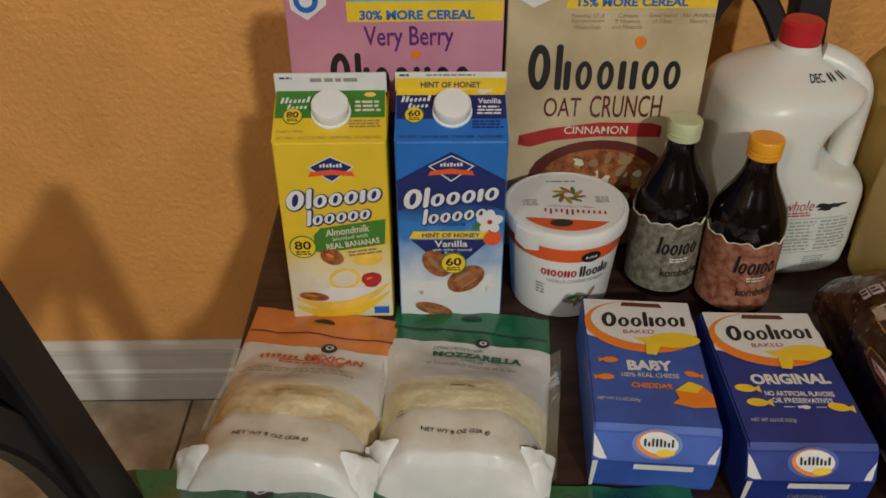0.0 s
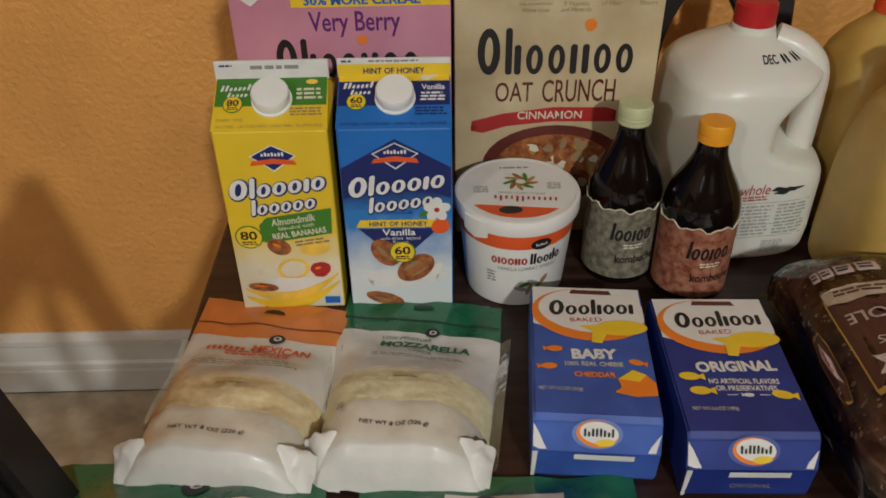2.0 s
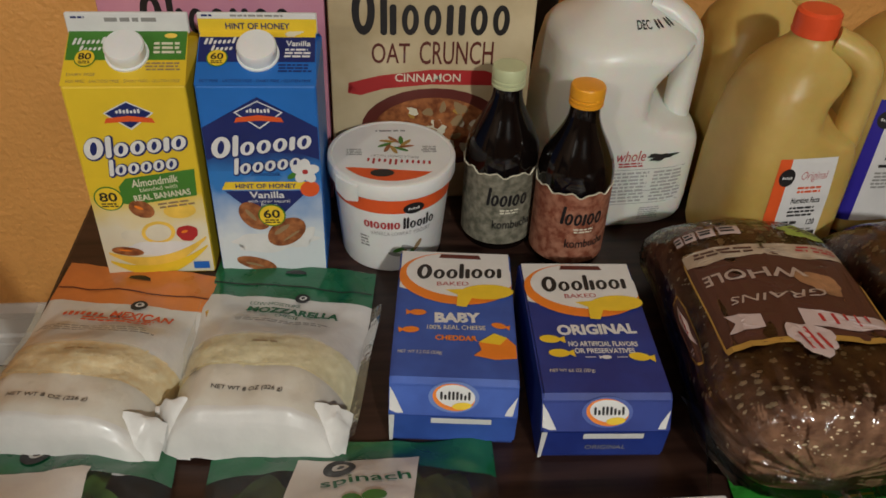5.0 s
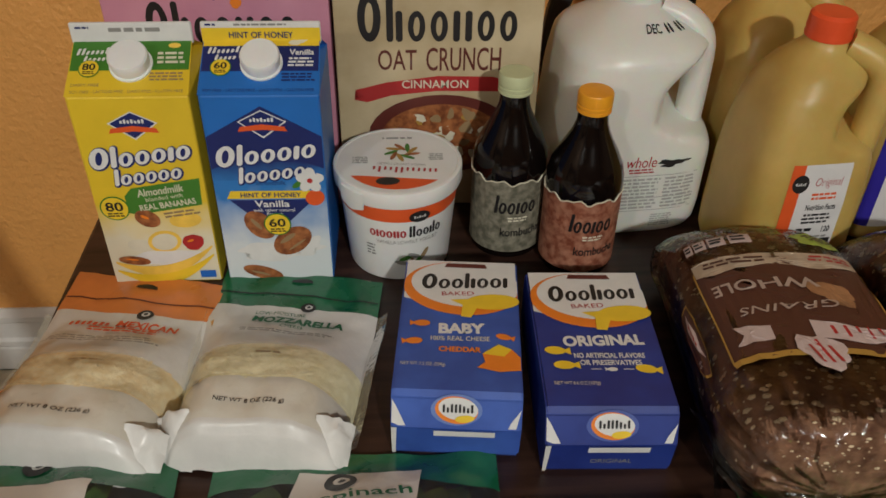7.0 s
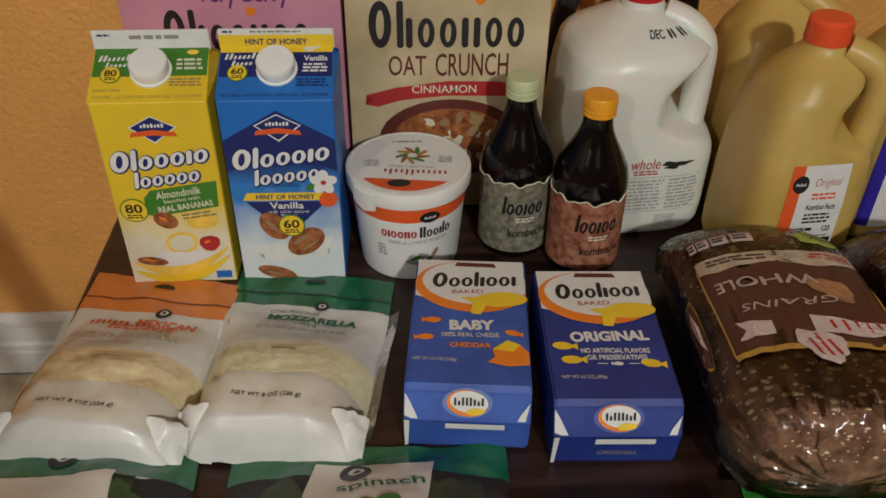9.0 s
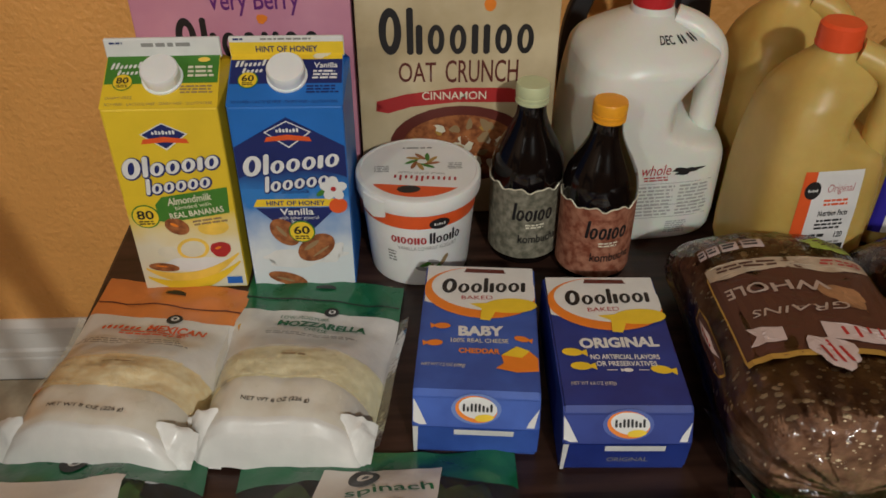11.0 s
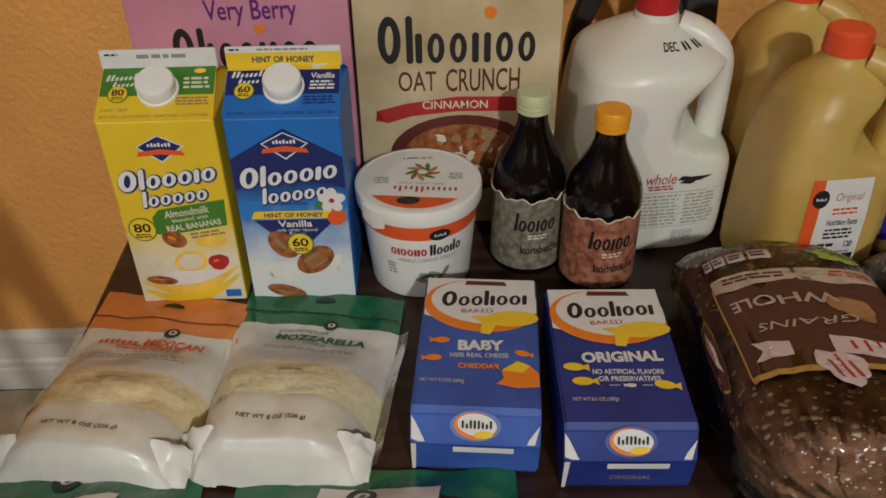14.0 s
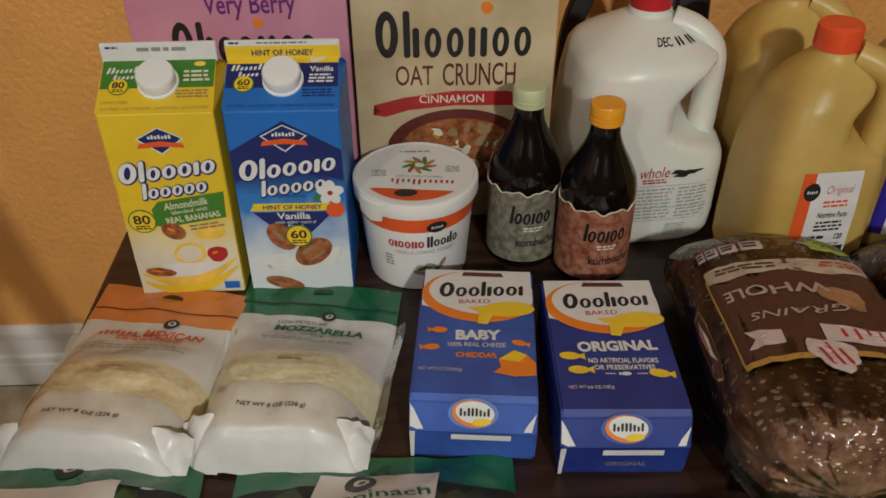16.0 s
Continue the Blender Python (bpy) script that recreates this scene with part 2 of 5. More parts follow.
def strokes(f, u, v, width, height, marks, material, parent, w=0.0007, rot=0.0, shear=0.0, fill=0.62, grow=0.0, name="wordmark", label=""):
    """A wordmark or unreadable line drawn as plain marks. marks: heights of upright bars, or a string: O tall oval, o low oval, l tall bar, i low bar, blank a gap."""
    c, s = math.cos(radians(rot)), math.sin(radians(rot))

    def lay(bm, pts):
        out = []
        for a, b in pts:
            a += shear * b
            out.append(bm.verts.new(f(u + a * c - b * s, v + a * s + b * c, w)))
        return out
    bars = []
    if isinstance(marks, str):
        wide = {"O": 1.15, "o": 0.86, "l": 0.34, "i": 0.34, " ": 0.02}
        unit = width / sum(wide[k] + 0.12 for k in marks)
        x = -width / 2
        for k in marks:
            x1 = x + wide[k] * unit
            if k != " ":
                bars.append((k, x - grow, x1 + grow, -height / 2 - grow, -height / 2 + height * (1.0 if k in "Ol" else 0.64) + grow))
            x = x1 + 0.12 * unit
    else:
        step = width / len(marks)
        for i, h in enumerate(marks):
            if h > 0:
                bars.append(("l", -width / 2 + step * (i + (1 - fill) / 2) - grow, -width / 2 + step * (i + (1 + fill) / 2) + grow, -height / 2 - grow, -height / 2 + height * h + grow))
    whole = bmesh.new()
    small = height < 0.012
    for k, x0, x1, y0, y1 in bars:
        bm = whole if small else bmesh.new()
        if k in "Oo":
            mx_, my_, rx, ry = (x0 + x1) / 2, (y0 + y1) / 2, (x1 - x0) / 2, (y1 - y0) / 2
            n = 24
            outer = lay(bm, [(mx_ + rx * math.cos(TAU * i / n), my_ + ry * math.sin(TAU * i / n)) for i in range(n)])
            if grow or small:
                bm.faces.new(outer)
            else:
                inner = lay(bm, [(mx_ + 0.36 * rx * math.cos(TAU * i / n - 0.12), my_ + 0.62 * ry * math.sin(TAU * i / n)) for i in range(n)])
                for i in range(n):
                    bm.faces.new((outer[i], outer[(i + 1) % n], inner[(i + 1) % n], inner[i]))
        else:
            r = min((x1 - x0) * 0.3, (y1 - y0) * 0.3)
            bm.faces.new(lay(bm, [(x0 + r, y0), (x1 - r, y0), (x1, y0 + r), (x1, y1 - r), (x1 - r, y1), (x0 + r, y1), (x0, y1 - r), (x0, y0 + r)]))
        if not small:
            part(name + "_mark", bm, material, parent, label)
    if small:
        return tagged(part("small_mark", whole, material, parent), kind="stuff")
    whole.free()


def patch(name, points, f, material, parent, w=0.0004, rings=1, label=""):
    return part(name, shape(points, f, w, rings), material, parent, label)


def lines(f, u, v, width, height, rows, material, parent, w=0.0006, rot=0.0, seed=1):
    """Small unreadable writing: rows of short bars."""
    rng = random.Random(seed)
    bm = bmesh.new()
    c, s = math.cos(radians(rot)), math.sin(radians(rot))
    for r in range(rows):
        y = height / 2 - height * (r + 0.5) / rows
        t = height / rows * 0.28
        x = -width / 2 + rng.random() * width * 0.04
        end = width / 2 - rng.random() * width * 0.15
        while x < end:
            d = min(end - x, height / rows * rng.uniform(0.8, 2.6))
            bm.faces.new([bm.verts.new(f(u + a * c - b * s, v + a * s + b * c, w)) for a, b in ((x, y - t), (x + d, y - t), (x + d, y + t), (x, y + t))])
            x += d + height / rows * 0.35
    return tagged(part("small_print", bm, material, parent), kind="stuff")


def sheet(S, W, v0, v1, nu=40, nv=12, w=0.0, u0=-0.5, u1=0.5, bow=(0.0, 0.0)):
    bm = bmesh.new()
    rows = []
    for j in range(nv + 1):
        rows.append([])
        for i in range(nu + 1):
            u = W * (u0 + (u1 - u0) * i / nu)
            arch = math.cos(math.pi * u / W)
            a, b = v0 + bow[0] * arch, v1 + bow[1] * arch
            rows[-1].append(bm.verts.new(S(u, a + (b - a) * j / nv, w)))
    for a, b in zip(rows, rows[1:]):
        for i in range(nu):
            bm.faces.new((a[i], a[i + 1], b[i + 1], b[i]))
    return bm


# ---- the room ----
def slab(name, x0, y0, z0, x1, y1, z1, material, label, category):
    ob = part(name, box(x0, y0, z0, x1, y1, z1), material, None)
    return tagged(ob, label, category, kind="structure")


RX0, RX1, RY0 = -1.9, 2.5, -2.7
slab("wall_north", RX0 - 0.1, WALL_Y, 0, RX1 + 0.1, WALL_Y + 0.1, 2.45, WALL, "orange painted wall with orange-peel texture behind the table", "wall")
# three unseen walls, added to close the room and hold down bounced light
slab("wall_south", RX0 - 0.1, RY0 - 0.1, 0, RX1 + 0.1, RY0, 2.45, FARWALL, "unseen brown wall added to close the room, dark to cut bounced light", "wall")
slab("wall_west", RX0 - 0.1, RY0, 0, RX0, WALL_Y, 2.45, FARWALL, "unseen brown side wall added to close the room, dark to cut bounced light", "wall")
slab("wall_east", RX1, RY0, 0, RX1 + 0.1, WALL_Y, 2.45, FARWALL, "unseen brown far side wall added to close the room, dark to cut bounced light", "wall")
# unseen ceiling, added so that bounced light fills the room
slab("ceiling", RX0 - 0.1, RY0 - 0.1, 2.45, RX1 + 0.1, WALL_Y + 0.1, 2.55, CEIL, "off-white textured ceiling, unseen, added to close the room", "ceiling")
floor = slab("floor", RX0 - 0.1, RY0 - 0.1, -0.1, RX1 + 0.1, WALL_Y + 0.1, -0.006, GROUT, "beige ceramic tile floor with grey grout", "floor")

BASE = [(0, 0), (0.015, 0), (0.015, 0.055), (0.013, 0.060), (0.018, 0.066), (0.018, 0.078), (0.013, 0.084), (0.012, 0.122), (0.017, 0.128), (0.017, 0.140), (0.008, 0.148), (0.004, 0.152), (0, 0.152)]
bm = loft([[(x, WALL_Y - d, z) for d, z in BASE] for x in (RX0, RX1)])
tagged(part("baseboard", bm, TRIM, None), "white moulded wooden baseboard along the orange wall", "baseboard", kind="structure")

# the fittings that hold the bulbs, both unseen; the second carries the added fill
for lx, ly, lz in LAMPS:
    fit_ob = thing("added_light_fitting", "unseen white ceiling fitting, added to carry a room lamp", "ceiling light", pose(lx, ly, 2.45), "ceiling lights")
    part("canopy", lathe([(0.09, 0.0), (0.09, -0.02), (0.03, -0.035), (0.02, -0.06), (0.0, -0.065)]), PLASTIC, fit_ob, smooth=True)

# ---- table ----
table = thing("dining_table", "dark brown wooden dining table covered with groceries", "table", pose(0.55, 0.35, 0))
part("tabletop", box(-0.738, -0.65, 0.715, 0.738, 0.65, 0.75, 0.004), WOOD, table)
for sx in (-1, 1):
    part("apron", box(sx * 0.66 - 0.012, -0.56, 0.62, sx * 0.66 + 0.012, 0.56, 0.714, 0.002), WOOD, table)
    for sy in (-1, 1):
        part("leg", box(sx * 0.66 - 0.035, sy * 0.58 - 0.035, 0, sx * 0.66 + 0.035, sy * 0.58 + 0.035, 0.714, 0.004), WOOD, table)


# ---- chairs: black wood, arched lattice in the back ----
def chair(label, m):
    """Faces along -y; its back stands at y = 0."""
    c = thing("dining_chair", label, "chair", m, "chairs round the table")
    lean = lambda z: max(0.0, z - 0.45) * 0.22
    zs = (0.0, 0.25, 0.45, 0.6, 0.8, 1.03)
    for sx in (-1, 1):
        part("back_post", bar([(sx * 0.2, lean(z) + (0.45 - min(z, 0.45)) * 0.12, z) for z in zs], 0.042, 0.035), BLACKWOOD, c)
        part("front_leg", bar([(sx * 0.2, -0.42, 0), (sx * 0.2, -0.42, 0.43)], 0.038, 0.038), BLACKWOOD, c)
        part("side_rail", bar([(sx * 0.2, -0.40, 0.40), (sx * 0.2, 0.0, 0.40)], 0.02, 0.05), BLACKWOOD, c)
    part("seat", box(-0.22, -0.44, 0.43, 0.22, -0.02, 0.465, 0.008), BLACKWOOD, c)
    part("top_rail", bar([(x, lean(0.99) + 0.02 * (1 - (x / 0.2) ** 2), 0.985) for x in (-0.19, -0.1, 0, 0.1, 0.19)], 0.03, 0.085, side=(0, 1, 0)), BLACKWOOD, c)
    part("lower_rail", bar([(x, lean(0.58), 0.58) for x in (-0.19, 0, 0.19)], 0.024, 0.045, side=(0, 1, 0)), BLACKWOOD, c)
    for cx in (-0.115, 0.115):
        for s in (-1, 1):
            pts = [(cx, 0.945), (cx + s * 0.03, 0.92), (cx + s * 0.064, 0.85), (cx + s * 0.066, 0.75), (cx + s * 0.035, 0.64), (cx, 0.595)]
            part("lattice_slat", bar(spline([(x, lean(z), z) for x, z in pts], 5), 0.018, 0.026, side=(0, 1, 0)), BLACKWOOD, c)
    return c


chair("black wooden dining chair with arched lattice back against the wall", pose(0.27, 0.985, 0))
chair("black wooden dining chair pushed up to the table end", pose(-0.176, 0.245, 0, 0, 0, 90))


# ---- cartons with a gable top ----
def gable_carton(label, body_mat, m):
    w, d, sh, top = 0.0965, 0.0965, 0.190, 0.231
    c = thing("drink_carton", label, "carton", m, "drink cartons")
    a = w / 2
    bm = box(-a, 0, 0, a, d, sh, 0.0022, 2)
    body = part("body", bm, body_mat, c)
    ridge = sh + 0.026
    bm = bmesh.new()
    fl, fr, bl, br = [bm.verts.new(p) for p in ((-a, 0, sh), (a, 0, sh), (-a, d, sh), (a, d, sh))]
    rl, rr = bm.verts.new((-a + 0.001, d / 2, ridge)), bm.verts.new((a - 0.001, d / 2, ridge))
    il, ir = bm.verts.new((-a + 0.03, d / 2, ridge - 0.005)), bm.verts.new((a - 0.03, d / 2, ridge - 0.005))
    for q in ((fl, fr, rr, rl), (br, bl, rl, rr), (fl, rl, il), (bl, il, rl), (fl, il, bl), (fr, ir, rr), (br, rr, ir), (fr, br, ir)):
        bm.faces.new(q)
    gable = part("gable", bm, body_mat, c)
    fin = part("top_seam", box(-a, d / 2 - 0.0018, ridge - 0.003, a, d / 2 + 0.0018, top, 0.0008, 1), WHITE, c)
    ang = math.atan2(0.026, d / 2)
    ca, sa = math.cos(ang), math.sin(ang)
    slope = lambda u, v, wv: Vector((u, v * ca - wv * sa, sh + v * sa + wv * ca))
    n = 48
    rings = []
    for r, z in ((0.0172, 0), (0.0172, 0.0016), (0.0154, 0.0020), (0.0158, 0.0118), (0.0147, 0.0135), (0.006, 0.0137)):
        rings.append([slope((r + (0.0003 if i % 2 and 0.002 < z < 0.013 else 0)) * math.cos(TAU * i / n) + 0.001, 0.030 + r * math.sin(TAU * i / n), z) for i in range(n)])
    part("screw_cap", loft(rings), PLASTIC, c, "white ribbed screw cap", True)
    return c, body, gable, fin, slope


yc, yb, yg, yf, ys = gable_carton("yellow and green half-gallon almond drink carton with white cap", YCARD, pose(-0.0935, 0.68, TABLE, 0, 0, 0.4))
bc, bb, bg, bf, bs = gable_carton("blue half-gallon almond drink carton with white cap", BCARD, pose(0.0095, 0.68, TABLE, 0, 0, -0.6))


# ---- cereal boxes ----
def cereal_box(label, material, x0, x1, yaw):
    c = thing("cereal_box", label, "cereal box", pose((x0 + x1) / 2, 0.80, TABLE, 0, 0, yaw), "cereal boxes")
    a = (x1 - x0) / 2
    b = part("body", box(-a, 0, 0, a, 0.058, 0.308, 0.0012), material, c)
    part("top_flap", box(-a + 0.001, 0.001, 0.3082, a - 0.001, 0.052, 0.3092), CARD, c)
    return c, b


pinkbox, pinkbody = cereal_box("tall pink cereal box with purple lettering", PINK, -0.139, 0.0605, 0.3)
tanbox, tanbody = cereal_box("tall tan cereal box with a red ribbon and bowl picture", TAN, 0.0635, 0.2545, -0.5)

# ---- yogurt tub ----
tub = thing("yogurt_tub", "large white plastic yogurt tub with orange band and lid", "tub", pose(0.119, 0.722, TABLE))
TUBW = mat("white_tub_plastic", (0.78, 0.77, 0.74), 0.32, 0.03, 30, subsurface=0.1)
part("body", lathe([(0.044, 0.0), (0.0465, 0.001), (0.0475, 0.004), (0.0545, 0.088), (0.0545, 0.094)], 56), TUBW, tub, smooth=True)
lid = part("lid", lathe([(0.0545, 0.087), (0.0578, 0.0872), (0.0585, 0.089), (0.0585, 0.1005), (0.0578, 0.1022), (0.0555, 0.1030), (0.0545, 0.1030), (0.0538, 0.1024), (0.02, 0.1024), (0.004, 0.1024)], 64), TUBW, tub, smooth=True)


tab = []
for r, z in ((0.0580, 0.1000), (0.0598, 0.0985), (0.0602, 0.0830), (0.0596, 0.0790), (0.0586, 0.0800), (0.0584, 0.0980)):
    tab.append([(r * math.cos(radians(a)), r * math.sin(radians(a)), z + (0.004 * abs(a - 226) / 13 if z < 0.084 else 0)) for a in range(213, 240, 2)])
part("pull_tab", loft(tab, closed=False, caps=False), TUBW, lid, smooth=True)

# ---- bottles ----
def bottle(label, cap_mat, label_mat, m, tall=1.0):
    c = thing("drink_bottle", label, "bottle", m, "glass bottles")
    prof = [(0.028, 0.0), (0.033, 0.002), (0.0348, 0.008), (0.0350, 0.092), (0.0345, 0.100), (0.0320, 0.111), (0.0265, 0.123), (0.0205, 0.134), (0.0160, 0.144), (0.0138, 0.152), (0.0132, 0.160), (0.0132, 0.168)]
    prof = [(r, z * tall) for r, z in prof]
    part("glass", lathe(prof, 48), GLASS, c, "dark brown glass", True)
    n = 72
    r = 0.0353
    lo = [(r * math.cos(TAU * i / n), r * math.sin(TAU * i / n), 0.010) for i in range(n)]
    hi = [(r * math.cos(TAU * i / n), r * math.sin(TAU * i / n), 0.0870 * tall + 0.0018 * math.sin(i * TAU / n * 9) + 0.0012 * math.sin(i * TAU / n * 17 + 1)) for i in range(n)]
    lab = part("label", loft([lo, hi], caps=False), label_mat, c, "paper label with wavy top edge", True)
    edge = [Vector(p) * 1.0 for p in hi]
    part("label_edge", tube(edge + [edge[0]], 0.0006, 0.0009, 5, (0, 0, 1)), CREAM, lab)
    k = 60
    rings = []
    for rr, z in ((0.0146, 0.1575), (0.0152, 0.1582), (0.0152, 0.1605), (0.0144, 0.1612), (0.0144, 0.1622), (0.0152, 0.1630), (0.0152, 0.1655), (0.0143, 0.1663), (0.0143, 0.1673), (0.0152, 0.1682), (0.0152, 0.1785), (0.0143, 0.1806), (0.006, 0.1811)):
        rings.append([((rr + (0.0002 if i % 2 and 0.168 < z < 0.179 else 0)) * math.cos(TAU * i / k), rr * math.sin(TAU * i / k), (0.181 - (0.181 - z) * 0.80) * tall) for i in range(k)])
    part("cap", loft(rings), cap_mat, c, smooth=True)
    face = lambda u, v, w: Vector(((r + w) * math.sin(u / r), -(r + w) * math.cos(u / r), v))
    return c, lab, face


h1, h1lab, h1f = bottle("dark glass drink bottle with grey-green label and pale cap", PALECAP, GREYLABEL, pose(0.2235, 0.737, TABLE), 1.0)
h2, h2lab, h2f = bottle("dark glass drink bottle with rust label and orange cap", YOCAP, RUSTLABEL, pose(0.2875, 0.705, TABLE), 0.985)


# ---- plastic jugs with a moulded handle ----
def jug(name, label, category, material, cap_mat, m, half=0.061, lo=0.085, hi=0.205, neck=0.218, top=0.246, slope=((0.0, 1.0), (0.218, 0.26)), capr=0.021, handle_at=0.0, corner=-40.0, cut=0.45, reach=0.9, thick=0.0105, square=4.2, group=""):
    """Square jug with rounded corners, one of them along corner degrees; the side at handle_at is cut away between lo and hi, and the handle bridges the cut."""
    c = thing(name, label, category, m, group)
    n, rings = 120, []
    zs = [0.0, 0.002, 0.006, 0.012] + [0.02 + (neck - 0.02) * i / 46 for i in range(47)] + [neck + 0.006]
    ha = radians(handle_at)
    heights, widths = zip(*slope)

    def size_at(z):
        return half * float(np.interp(z, heights, widths)) * (1.0 - 0.10 * max(0.0, 1 - z / 0.012) ** 2)

    def radius(a, z):
        p = square if z < 0.6 * neck else square - (square - 2.0) * min(1.0, (z - 0.6 * neck) / (0.4 * neck)) ** 1.6
        b = a - radians(corner) - math.pi / 4
        k = size_at(z) * (abs(math.cos(b)) ** p + abs(math.sin(b)) ** p) ** (-1 / p)
        t = (z - lo) / (hi + 0.014 - lo)
        if 0 < t < 1:
            # the cut rises steeply at its foot and runs out softly under the neck
            foot, head = min(1.0, t / 0.24), min(1.0, (1 - t) / 0.62)
            depth = foot * foot * (3 - 2 * foot) * head * head * (3 - 2 * head)
            flat = half * (1.25 + (cut - 1.25) * depth)
            across = math.cos(a - ha)
            if across > 0.05:
                lim = flat / across
                k = -math.log(math.exp(-k * 170) + math.exp(-lim * 170)) / 170 if lim < k + 0.02 else k
        return k
    for z in zs:
        rings.append([(radius(TAU * i / n, z) * math.cos(TAU * i / n), radius(TAU * i / n, z) * math.sin(TAU * i / n), z) for i in range(n)])
    body = part("body", loft(rings), material, c, smooth=True)
    out = Vector((math.cos(ha), math.sin(ha), 0))
    R = half * reach
    at = lambda k, z: out * (R * k) + Vector((0, 0, z))
    span = hi - lo
    pts = [at(0.34, hi + 0.004), at(0.66, hi - 0.02 * span), at(0.90, hi - 0.12 * span), at(1.0, hi - 0.24 * span), at(1.02, hi - 0.45 * span), at(1.02, lo + 0.16 * span), at(1.0, lo - 0.03 * span), at(0.90, lo - 0.16 * span)]
    part("handle", tube(spline(pts, 8), thick * 1.15, thick, 18, (-math.sin(ha), math.cos(ha), 0)), material, c, smooth=True)
    k = 64
    rings = []
    for rr, z in ((capr, neck + 0.002), (capr + 0.0005, neck + 0.004), (capr - 0.0004, neck + 0.007), (capr, neck + 0.009), (capr - 0.0006, top - 0.003), (capr - 0.003, top - 0.0004), (capr * 0.5, top)):
        rings.append([((rr + (0.0003 if i % 2 and z > neck + 0.008 and z < top - 0.002 else 0)) * math.cos(TAU * i / k), rr * math.sin(TAU * i / k), z) for i in range(k)])
    part("cap", loft(rings), cap_mat, c, "ribbed plastic cap", True)
    return c, body, radius


MILK_SLOPE = ((0.0, 0.97), (0.03, 1.0), (0.085, 1.0), (0.105, 0.97), (0.150, 0.935), (0.180, 0.89), (0.190, 0.82), (0.202, 0.61), (0.212, 0.40), (0.218, 0.27), (0.230, 0.23))
JUICE_SLOPE = ((0.0, 0.98), (0.03, 1.0), (0.090, 0.99), (0.125, 0.95), (0.160, 0.87), (0.182, 0.77), (0.198, 0.62), (0.210, 0.44), (0.217, 0.33), (0.230, 0.29))
milk, milkbody, milkr = jug("milk_jug", "white plastic gallon milk jug with red cap", "milk jug", MILK, REDCAP, pose(0.343, 0.812, TABLE), handle_at=-20, half=0.0785, lo=0.094, hi=0.208, slope=MILK_SLOPE, cut=0.50, reach=0.80, thick=0.0135, capr=0.0192)
j1, j1body, j1r = jug("juice_jug", "orange juice jug with red cap and orange-edged label", "juice jug", JUICE, ORCAP, pose(0.4775, 0.713, TABLE), half=0.0572, lo=0.128, hi=0.214, neck=0.220, top=0.2435, slope=JUICE_SLOPE, capr=0.0190, handle_at=-24, cut=0.50, reach=0.90, thick=0.0125, group="juice jugs")
j2, j2body, j2r = jug("juice_jug", "orange juice jug standing behind the front jug", "juice jug", JUICE, ORCAP, pose(0.488, 0.840, TABLE), half=0.0575, lo=0.128, hi=0.214, neck=0.220, top=0.2435, slope=JUICE_SLOPE, capr=0.0190, handle_at=-24, cut=0.50, reach=0.90, thick=0.0125, group="juice jugs")
j3, j3body, j3r = jug("juice_jug", "orange juice jug with blue-edged nutrition label", "juice jug", JUICE, ORCAP, pose(0.612, 0.778, TABLE), half=0.0585, lo=0.128, hi=0.214, neck=0.220, top=0.2435, slope=JUICE_SLOPE, capr=0.0190, handle_at=-24, cut=0.50, reach=0.90, thick=0.0125, group="juice jugs")


# ---- cracker cartons lying on their backs ----
def cracker_carton(label, material, m):
    w, ln, h = 0.094, 0.156, 0.058
    a = w / 2
    c = thing("cracker_carton", label, "carton", m, "cracker cartons")
    prof = [(-0.010, 0.0), (-0.012, 0.004), (-0.0150, 0.0330), (-0.0040, h - 0.0045), (-0.001, h), (ln - 0.006, h - 0.003), (ln, h - 0.010), (ln, 0.0)]
    bm = loft([[(x, y, z) for y, z in prof] for x in (-a, -a * 0.5, 0, a * 0.5, a)])
    bmesh.ops.bevel(bm, geom=[e for e in bm.edges if abs(e.verts[0].co.x) > a - 1e-4 and abs(e.verts[1].co.x) > a - 1e-4], offset=0.0016, segments=2, affect="EDGES")
    body = part("body", bm, material, c)
    return c, body


g1, g1b = cracker_carton("blue cracker carton lying on the table", GOLDBLUE, pose(0.158, 0.482, TABLE, 0, 0, -5.2))
g2, g2b = cracker_carton("dark blue cracker carton lying on the table", DEEPBLUE, pose(0.266, 0.463, TABLE, 0, 0, -2.2))

